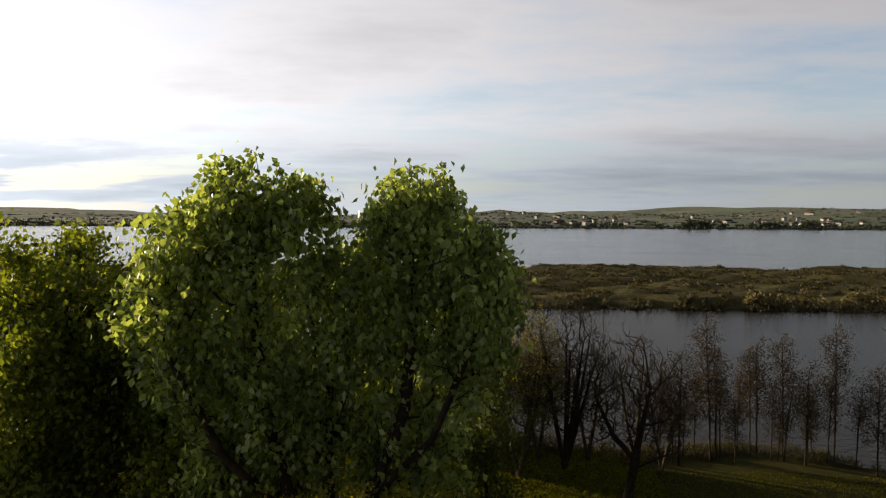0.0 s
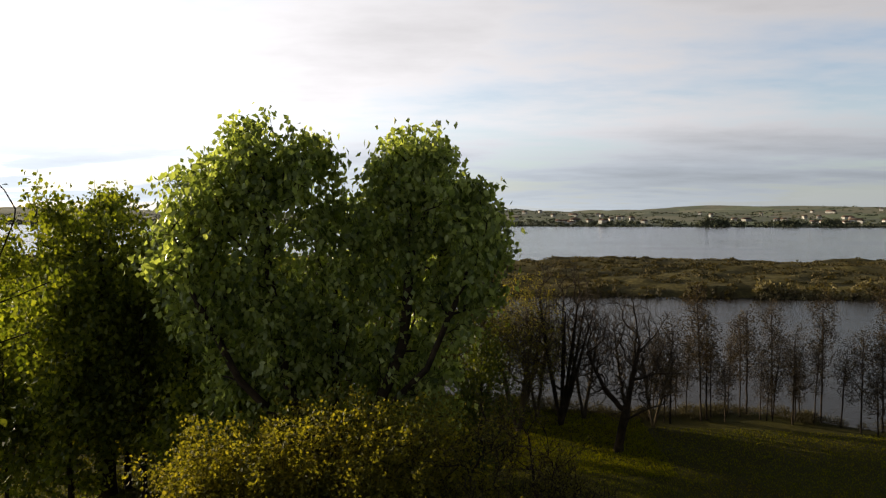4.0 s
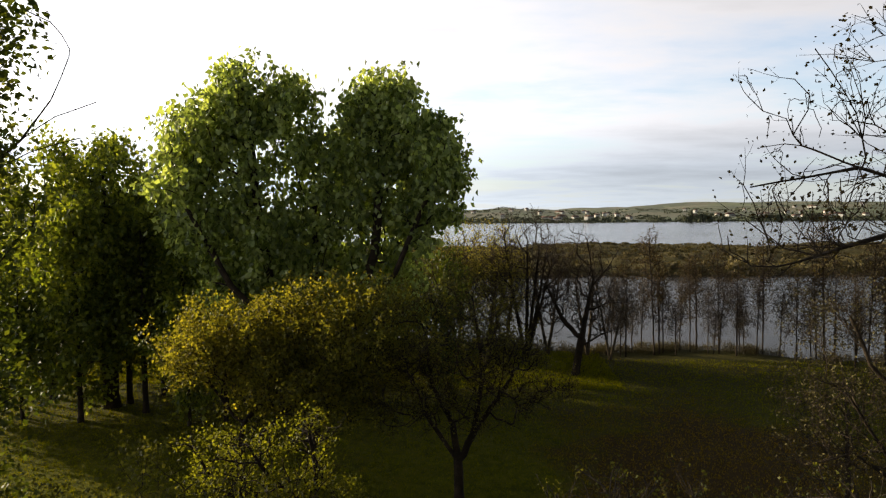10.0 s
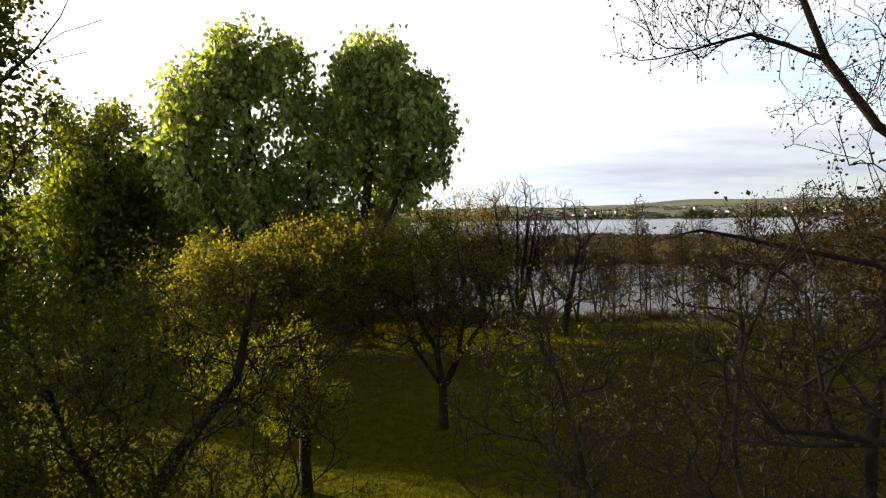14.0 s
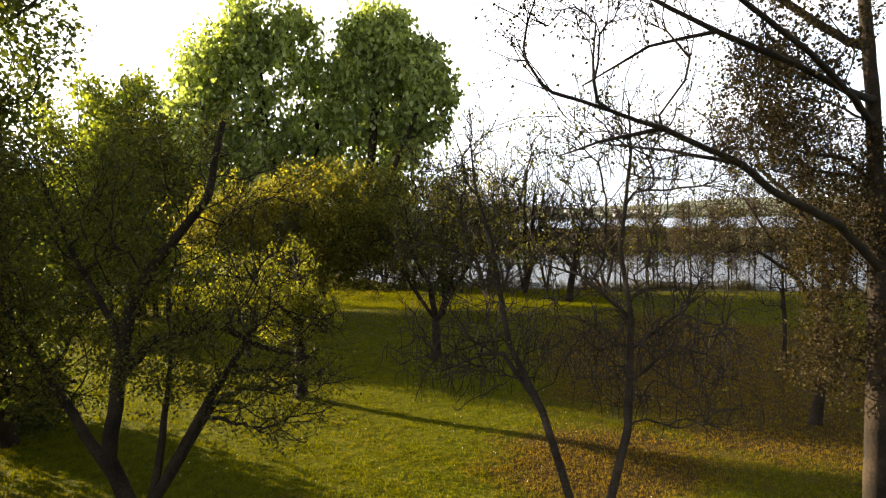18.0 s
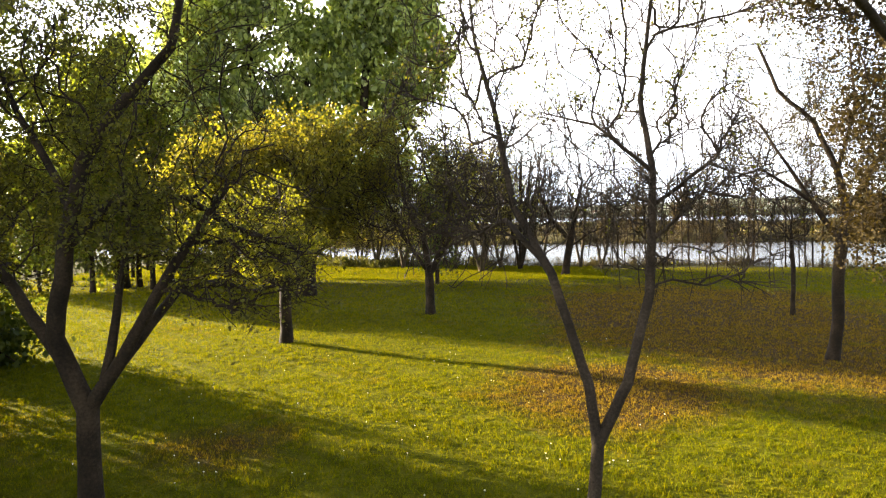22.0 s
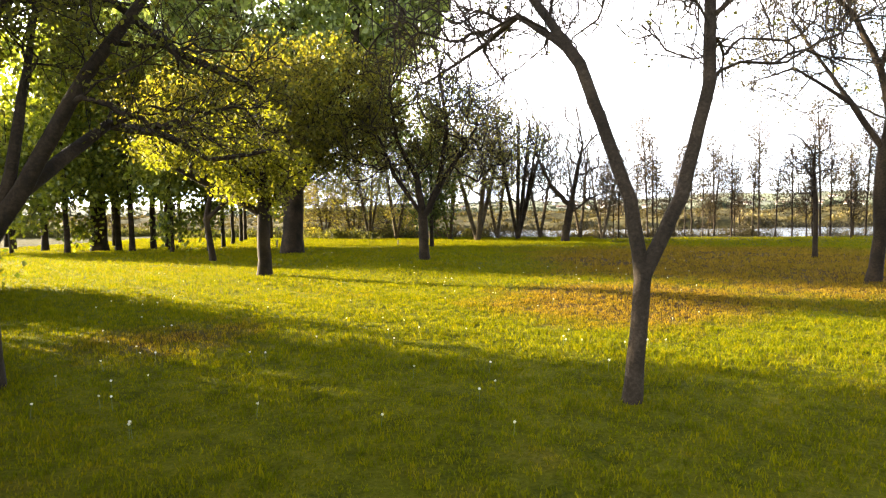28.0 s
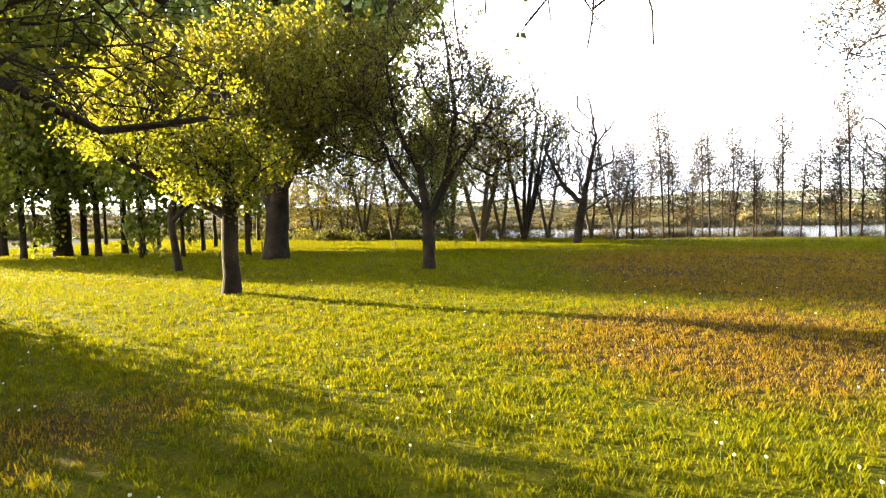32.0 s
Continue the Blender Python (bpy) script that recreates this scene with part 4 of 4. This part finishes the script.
tree("bare_tree", spot(14.2, 11.9), sk, BARK, leaves_for(rng, sk, LEAF_DRY, 0.075, (0.08, 0.08, 0.1), 4, 0.6), "crooked thin-leaved tree with dull olive leaves", "bare trees", limbs=10)

# little tree
sk = grow(rng, [[(0, 0, 0), (0.0, 0, 1.5), (-0.1, 0, 3.5)]], lobes_points(rng, [((-0.3, 0, 3.9), (1.4, 1.3, 1.5), 110)]), 0.09, 0.011, 0.35, 0.12, 0.2)
sk = sprout(rng, sk, 90, 0.2, 0.5, 0.006, 1.6, 0.03, 0.1)
tree("small_tree", spot(16.55, 20.3), sk, BARK, None, "small thin bare tree with drooping twigs", "bare trees", limbs=5)


def bare_tree(at, height, width, n, root_r, label, stems=1, group="bare trees", mat=None, name="bare_tree", tip_r=0.02, share=0.4, guides=None, bark=None):
    if guides is None:
        guides = []
        for s in range(stems):
            a = s * 2.4 + 0.5
            out = 0.2 if stems == 1 else width * rng.uniform(0.35, 0.75)
            p = np.array((math.cos(a) * out, math.sin(a) * out, 0))
            guides.append([(0, 0, 0), p * 0.25 + np.array((0, 0, height * 0.2)), p * 0.6 + np.array((0, 0, height * 0.5)), p + np.array((0, 0, height * rng.uniform(0.8, 0.95)))])
    height *= 1.16
    tips = lobes_points(rng, [((0, 0, height * 0.64), (width, width, height * 0.36), n // 2), ((0, 0, height * 0.5), (width * 1.15, width * 1.15, height * 0.3), n // 2)])
    sk = grow(rng, guides, tips, root_r, tip_r, 0.5, 0.11, 0.4, curl=0.5, straight=0.4)
    sk = sprout(rng, sk, int(n * 0.7), 0.5, 1.2, 0.014, height * 0.2, 0.06, 0.4)
    crown = leaves_for(rng, sk, mat, 0.13, (0.22, 0.22, 0.22), 6, share) if mat else None
    return tree(name, spot(*at), sk, bark or BARK_BANK, crown, label, group, limbs=8)


GNARLED = [[(0, 0, 0), (0.2, 0, 1.6), (0.45, 0, 3.0), (0.9, 0.2, 5.2), (1.4, 0.3, 7.6), (0.9, 0.3, 10.6)], [(1.3, 0.3, 7.0), (2.6, 0.2, 8.6), (3.4, 0.2, 10.0)], [(0.9, 0.2, 5.0), (2.4, -0.4, 5.8), (4.2, -0.6, 5.9)],
           [(0.4, 0, 2.8), (-1.0, 0.5, 4.4), (-2.0, 0.8, 6.6)], [(0.3, 0, 2.2), (1.8, -0.8, 3.4), (3.2, -1.2, 4.0)]]
bare_tree((9.0, 44.4), 10.5, 3.6, 460, 0.3, "bare gnarled tree with crooked limbs on the lake bank", guides=GNARLED, bark=BARK)
bare_tree((5.4, 49.5), 11.5, 4.0, 1000, 0.4, "bare tree with many upright stems on the bank", 9, bark=BARK)
bare_tree((2.0, 48.0), 10.5, 3.4, 900, 0.32, "twin-stemmed bare tree on the bank", 3, mat=LEAF_PALE, share=0.6)
bare_tree((-2.2, 50.0), 9.5, 2.6, 560, 0.2, "thin budding tree on the bank", 3, mat=LEAF_PALE, share=0.85)
bare_tree((-5.6, 51.5), 9.0, 2.4, 500, 0.18, "thin budding tree on the bank", 2, mat=LEAF_PALE, share=0.85)
bare_tree((-0.6, 50.8), 10.5, 2.6, 420, 0.2, "thin budding tree on the bank", 3, mat=LEAF_PALE, share=0.8)
bare_tree((3.6, 51.5), 10.0, 2.4, 380, 0.18, "thin budding tree on the bank", 2, mat=LEAF_PALE, share=0.6)
bare_tree((7.4, 51.3), 9.0, 2.4, 380, 0.18, "thin bare tree leaning on the bank", 2)
bare_tree((-8.6, 53.5), 9.5, 2.6, 420, 0.2, "thin budding tree on the bank", 3, mat=LEAF_PALE, share=0.85)
bare_tree((10.9, 51.4), 8.5, 2.2, 340, 0.16, "thin bare tree leaning on the bank", 2)
bare_tree((12.6, 49.8), 6.5, 2.4, 300, 0.16, "low spreading bare tree on the bank", 3)
bare_tree((-11.2, 57.4), 7.6, 2.6, 460, 0.16, "thin budding tree on the bank", 3, mat=LEAF_PALE, share=0.95)
bare_tree((-14.6, 59.0), 7.2, 2.6, 440, 0.16, "thin budding tree on the bank", 3, mat=LEAF_PALE, share=0.95)
bare_tree((-18.2, 60.4), 7.0, 2.6, 420, 0.16, "thin budding tree on the bank", 3, mat=LEAF_PALE, share=0.95)
bare_tree((-6.4, 56.6), 4.6, 2.6, 300, 0.12, "broad pale-green willow bush", 5, mat=LEAF_PALE, name="willow_bush", share=1.0)

# ---- sapling row along the bank ----
kinds = []
for h, w, n in ((9.0, 1.3, 300), (10.5, 1.6, 360), (7.5, 1.4, 260), (8.5, 1.8, 320), (6.0, 1.6, 260)):
    lean = rng.uniform(-0.6, 0.6, 2)
    guides = [[(0, 0, 0), (lean[0] * 0.3, lean[1] * 0.3, h * 0.4), (lean[0], lean[1], h * 0.95)]]
    tips = lobes_points(rng, [((lean[0] * 0.6, lean[1] * 0.6, h * 0.55), (w * 0.8, w * 0.8, h * 0.28), n // 2), ((lean[0] * 0.9, lean[1] * 0.9, h * 0.8), (w * 0.6, w * 0.6, h * 0.24), n // 2)])
    tips = clumped(rng, tips, 0.15, 0.25, 0.6)
    sk = grow(rng, guides, tips, 0.066, 0.014, 0.6, 0.1, 0.9, curl=0.7)
    kinds.append(tree("sapling", (0, 0, -50), sk, BARK, leaves_for(rng, sk, LEAF_BROWN, 0.13, (0.22, 0.22, 0.25), 7, 0.8), "slender bare sapling with a few dry leaves", "saplings along the bank", limbs=3))
places = []
x = 12.6
while x < 62:
    places.append((x, bank_line(x) - 0.6 + rng.uniform(-1.6, 1.2)))
    x += rng.uniform(0.25, 1.0)
for n, (x, y) in enumerate(places):
    src = kinds[n % len(kinds)]
    m = Matrix.LocRotScale((x, y, ground_at(x, y) - 0.05), Euler((0, 0, rng.uniform(0, 6.28))), None)
    if n < len(kinds):
        src.matrix_basis = m
        ob = src
    else:
        ob = copy_thing(src, m)
    s = rng.uniform(0.65, 1.22)
    ob.scale = (s, s, s)

# ---- shrubs on the spit, the bank and the far shore ----


def clumps(rng, spots, radius, height, size, count, wide=0.4):
    """Low shrubs: cards of foliage heaped round each spot. radius, height and size are per spot."""
    n = len(spots)
    at = np.repeat(spots, count, axis=0)
    r, h, s = (np.repeat(np.broadcast_to(q, n), count) for q in (radius, height, size))
    p = unit(rng.normal(0, 1, (n * count, 3))) * rng.uniform(0.2, 1, (n * count, 1)) ** 0.5
    at = at + np.stack([p[:, 0] * r, p[:, 1] * r, np.abs(p[:, 2]) * h], axis=-1)
    along = unit(rng.normal(0, 1, (n * count, 3)) + np.array((0, 0, 0.9)))
    side = unit(np.cross(along, rng.normal(0, 1, (n * count, 3))))
    s = (s * rng.uniform(0.6, 1.3, n * count))[:, None]
    verts = np.stack([at - along * s * 0.3, at + side * s * wide, at + along * s * 0.8, at - side * s * wide], axis=1).reshape(-1, 3)
    i = np.arange(n * count)[:, None] * 4
    return verts, i + np.array((0, 1, 2, 3))


def stuff(name, verts, faces, mat, label, category):
    return tagged(new(name, mesh_from(name, verts, faces, mat)), label, category, kind="stuff")


def on_land(x, y, sink=0.1):
    return np.stack([x, y, land(x, y) - sink], axis=-1)


n = 2600
y = 152 + rng.uniform(0, 1, n) ** 0.8 * 82
x = rng.uniform(-1, 1, n) * (60 + y * 0.85) + 30
v, f = clumps(rng, on_land(x, y), rng.uniform(0.8, 2.4, n), rng.uniform(0.3, 1.1, n), 0.65, 22)
stuff("spit_shrubs", v, f, SHRUB_DRY, "low dry brown shrubs covering the spit", "shrubs")
n = 700
x = rng.uniform(-1, 1, n) * 190 + 40
y = 150.5 + 0.03 * x + rng.normal(0, 1.3, n)
v, f = clumps(rng, on_land(x, y), rng.uniform(0.7, 1.8, n), rng.uniform(1.2, 2.8, n), 0.8, 26)
stuff("spit_brush", v, f, BRUSH, "dark bushes along the waterline of the spit", "shrubs")
n = 500
x = rng.uniform(60, 200, n)
y = 150 + 0.03 * x + rng.uniform(-1, 8, n)
v, f = clumps(rng, on_land(x, y), rng.uniform(0.7, 1.6, n), rng.uniform(1.0, 2.6, n), 0.8, 22)
stuff("reeds", v, f, REED, "pale dry reeds at the water's edge", "reeds")

# brush under the saplings and along the near bank
n = 420
x = rng.uniform(-8, 66, n)
y = bank_line(x) + rng.normal(1.2, 1.0, n)
v, f = clumps(rng, on_land(x, y), rng.uniform(0.5, 1.2, n), rng.uniform(0.4, 1.2, n) + 0.7 * np.exp(-((x - 2) / 5) ** 2), 0.4, 110, 0.05)
stuff("bank_brush", v, f, BRUSH, "tangled leafless brush along the lake bank", "brush")
n = 260
x = rng.uniform(-95, -4, n)
y = bank_line(x) + rng.normal(0.6, 1.0, n)
v, f = clumps(rng, on_land(x, y), rng.uniform(1.0, 2.2, n), rng.uniform(0.6, 1.2, n) + 1.5 * smoothstep(-40, -60, x), 0.34, 170, 0.2)
stuff("hedge", v, f, HEDGE, "dark overgrown hedge at the far end of the meadow", "hedge")
n = 26
x = rng.uniform(-16, 3, n)
y = bank_line(x) + rng.uniform(0.6, 2.4, n)
v, f = clumps(rng, on_land(x, y), rng.uniform(0.8, 1.4, n), rng.uniform(0.8, 1.7, n), 0.2, 240)
stuff("willow_scrub", v, f, LEAF_PALE, "pale yellow-green willow scrub on the bank", "scrub")

# far shore: woods, villages
n = 3000
y = 1222 + np.where(rng.uniform(0, 1, n) < 0.45, rng.uniform(0, 1, n) ** 2 * 120, np.floor(rng.uniform(0, 1, n) * 9) * 150 + rng.normal(60, 18, n))
x = rng.uniform(-1, 1, n) * (200 + y * 0.95) + 120
near = y < 1260
rad = rng.uniform(2.5, 8, n) * (1 + y / 4000)
v, f = clumps(rng, on_land(x, y), rad, rng.uniform(2.5, 6.0, n) * (1 + 0.3 * near), 3.4, 18)
stuff("far_woods", v, f, FAR_LEAF_HAZED, "dark tree clumps and hedges across the lake", "woods")
for x0, r, h, name in ((402, 22, 17, "far_grove"), (600, 14, 11, "far_grove"), (520, 12, 10, "far_grove")):
    n = 14
    sp = on_land(x0 + rng.normal(0, r * 0.6, n), 1245 + rng.normal(0, 5, n))
    v, f = clumps(rng, sp, r * 0.42, h, 3.2, 160)
    stuff(name, v, f, FAR_LEAF_HAZED, "dark grove on the far shore", "grove")
sk = grow(rng, [[(0, 0, 0), (0, 0, 20)]], lobes_points(rng, [((0, 0, 12), (2.2, 2.2, 11), 60)]), 0.5, 0.1, 2.0, 0.1)
tree("far_poplar", spot(378, 1250), sk, BARK, leaves_for(rng, sk, FAR_LEAF_HAZED, 2.0, (1.0, 1.0, 1.4), 14), "dark columnar poplar on the far shore", limbs=1)


def house(at, w, d, h, turn, white=True):
    root = new("house")
    tagged(root, "small pale house with a tiled roof across the lake", "house", "houses across the lake")
    bm = bmesh.new()
    bmesh.ops.create_cube(bm, size=1, matrix=Matrix.LocRotScale((0, 0, h / 2 - 0.5), None, (w, d, h + 1)))
    me = bpy.data.meshes.new("wall")
    bm.to_mesh(me)
    bm.free()
    me.materials.append(WHITE_WALL)
    part("wall", me, root)
    o, rh = 0.6, d * 0.36
    v = np.array(((-w / 2 - o, -d / 2 - o, h), (w / 2 + o, -d / 2 - o, h), (w / 2 + o, d / 2 + o, h), (-w / 2 - o, d / 2 + o, h), (-w / 2 - o, 0, h + rh), (w / 2 + o, 0, h + rh)))
    part("roof", mesh_from("roof", v, [np.array(((0, 1, 5, 4), (2, 3, 4, 5), (3, 2, 1, 0))), np.array(((0, 4, 3), (1, 2, 5)))], ROOF_TILE), root)
    for sx in (-0.28, 0.0, 0.28):
        q = np.array(((-0.7, 0, 0), (0.7, 0, 0), (0.7, 0, 1.5), (-0.7, 0, 1.5), (-0.7, 0.1, 0), (0.7, 0.1, 0), (0.7, 0.1, 1.5), (-0.7, 0.1, 1.5))) + np.array((sx * w, -d / 2 - 0.05, h * 0.4))
        part("window", mesh_from("window", q, np.array(((0, 1, 2, 3), (5, 4, 7, 6), (1, 5, 6, 2), (4, 0, 3, 7), (3, 2, 6, 7), (4, 5, 1, 0)), dtype=int), WATER), root)
    root.matrix_basis = pose(*at, 0, 0, turn)
    return root


models = [house((0, 0, 0), 13, 9, 5.0, 0), house((0, 0, 0), 10, 9, 7.0, 0), house((0, 0, 0), 26, 12, 5.0, 0)]
for n in range(50):
    y = 1275 + rng.uniform(0, 1) ** 1.5 * 1000
    x = (rng.uniform(-0.15, 0.95) if n % 2 else rng.choice((0.12, 0.2, 0.42, 0.5, 0.62)) + rng.normal(0, 0.03)) * (y * 0.85)
    m = pose(x, y, ground_at(x, y), 0, 0, rng.uniform(-50, 50))
    if n < 3:
        models[n].matrix_basis = m
    else:
        copy_thing(models[int(rng.choice((0, 0, 1, 1, 2)))], m)

# ---- grass ----


def tufts(rng, x, y, blades, tall, wide, lean=0.55, simple=False):
    n = len(x) * blades
    at = np.repeat(on_land(x, y, 0.01), blades, axis=0) + np.concatenate([rng.normal(0, 0.022, (n, 2)), np.zeros((n, 1))], axis=1)
    a = rng.uniform(0, 2 * np.pi, n)
    out = np.stack([np.cos(a), np.sin(a), np.zeros(n)], axis=-1)
    side = np.stack([-np.sin(a), np.cos(a), np.zeros(n)], axis=-1)
    h = np.repeat(tall, blades) * rng.uniform(0.6, 1.25, n)
    w = wide * rng.uniform(0.7, 1.4, n)
    mid = at + out * (h * lean * 0.35)[:, None] + np.array((0, 0, 1.0)) * (h * 0.6)[:, None]
    tip = at + out * (h * lean)[:, None] + np.array((0, 0, 1.0)) * h[:, None]
    if simple:
        v = np.stack([at - side * w[:, None], at + side * w[:, None], tip], axis=1).reshape(-1, 3)
        return v, np.arange(n)[:, None] * 3 + np.array((0, 1, 2))
    v = np.stack([at - side * w[:, None], at + side * w[:, None], mid + side * w[:, None] * 0.8, mid - side * w[:, None] * 0.8, tip], axis=1).reshape(-1, 3)
    i = np.arange(n)[:, None] * 5
    return v, [i + np.array((0, 1, 2, 3)), i + np.array((3, 2, 4))]


def patch(name, x0, x1, y0, y1, per_m2, blades, tall, wide):
    n = int((x1 - x0) * (y1 - y0) * per_m2)
    x, y = rng.uniform(x0, x1, n), rng.uniform(y0, y1, n)
    keep = np.abs(x - 4.2) < 5.5 + 0.95 * np.maximum(y + 4, 0)
    x, y = x[keep], y[keep]
    clump = 0.5 + 0.5 * wave(x, y, 1.9, 0.4) * 0.6 + 0.25 * wave(x, y, 5.3, 2.0)
    tall = tall * np.clip(0.6 + 0.7 * clump, 0.35, 1.6)
    v, f = tufts(rng, x, y, blades, tall, wide, simple=y0 >= 9)
    stuff(name, v, f, BLADE, "rough green and straw meadow grass", "grass")


patch("grass", -4, 13, -3.2, 2, 300, 4, 0.05, 0.005)
patch("grass", -12, 18, 2, 9, 210, 4, 0.068, 0.0058)
patch("grass", -20, 26, 9, 17, 110, 4, 0.085, 0.009)
patch("grass", -32, 34, 17, 34, 42, 4, 0.10, 0.013)
patch("grass", -36, 40, 34, 50, 32, 3, 0.10, 0.019)
patch("grass", -34, 12, 40, 58, 70, 3, 0.14, 0.022)

# dandelions gone to seed
clock = new("dandelion")
tagged(clock, "white dandelion seed head on a thin stalk", "flower", "dandelions in the grass")
v, q = tubes(np.array(((0, 0, 0), (0.004, 0, 0.07), (0.0, 0.004, 0.15))), np.array((-1, 0, 1)), np.array((0.003, 0.0025, 0.002)), [1, 2], 4)
part("stalk", mesh_from("stalk", v, q, STALK), clock)
bm = bmesh.new()
bmesh.ops.create_icosphere(bm, subdivisions=2, radius=0.012, matrix=Matrix.Translation((0, 0.004, 0.16)))
for vert in bm.verts:
    vert.co += Vector(rng.normal(0, 0.002, 3))
me = bpy.data.meshes.new("seed_head")
bm.to_mesh(me)
bm.free()
me.materials.append(CLOCK_WHITE)
part("seed_head", me, clock, "fluffy white seed head")
for n in range(100):
    y = -0.5 + rng.uniform(0, 1) * 16
    x = 3.4 + rng.uniform(-1, 0.55) * (4.4 + 0.72 * y)
    m = pose(x, y, ground_at(x, y) - 0.01, rng.normal(0, 7), rng.normal(0, 7), rng.uniform(0, 360))
    if n == 0:
        clock.matrix_basis = m
    else:
        copy_thing(clock, m)

# stakes on the far side of the meadow
for x, y, h in ((-11.8, 38.0, 0.62), (-3.6, 41.0, 0.4)):
    post = new("stake")
    tagged(post, "short weathered wooden stake in the grass", "stake", "stakes in the meadow")
    v, q = tubes(np.array(((0, 0, -0.1), (0.0, 0.01, h * 0.5), (0.01, 0, h))), np.array((-1, 0, 1)), np.array((0.06, 0.055, 0.05)), [1, 2], 8)
    part("shaft", mesh_from("shaft", v, q, POST_WOOD, True), post)
    v, q = tubes(np.array(((0.01, 0, h), (0.01, 0, h + 0.03))), np.array((-1, 0)), np.array((0.05, 0.012)), [1], 8)
    part("tip", mesh_from("tip", v, q, POST_WOOD), post)
    post.matrix_basis = pose(x, y, ground_at(x, y), 2, 3, 0)
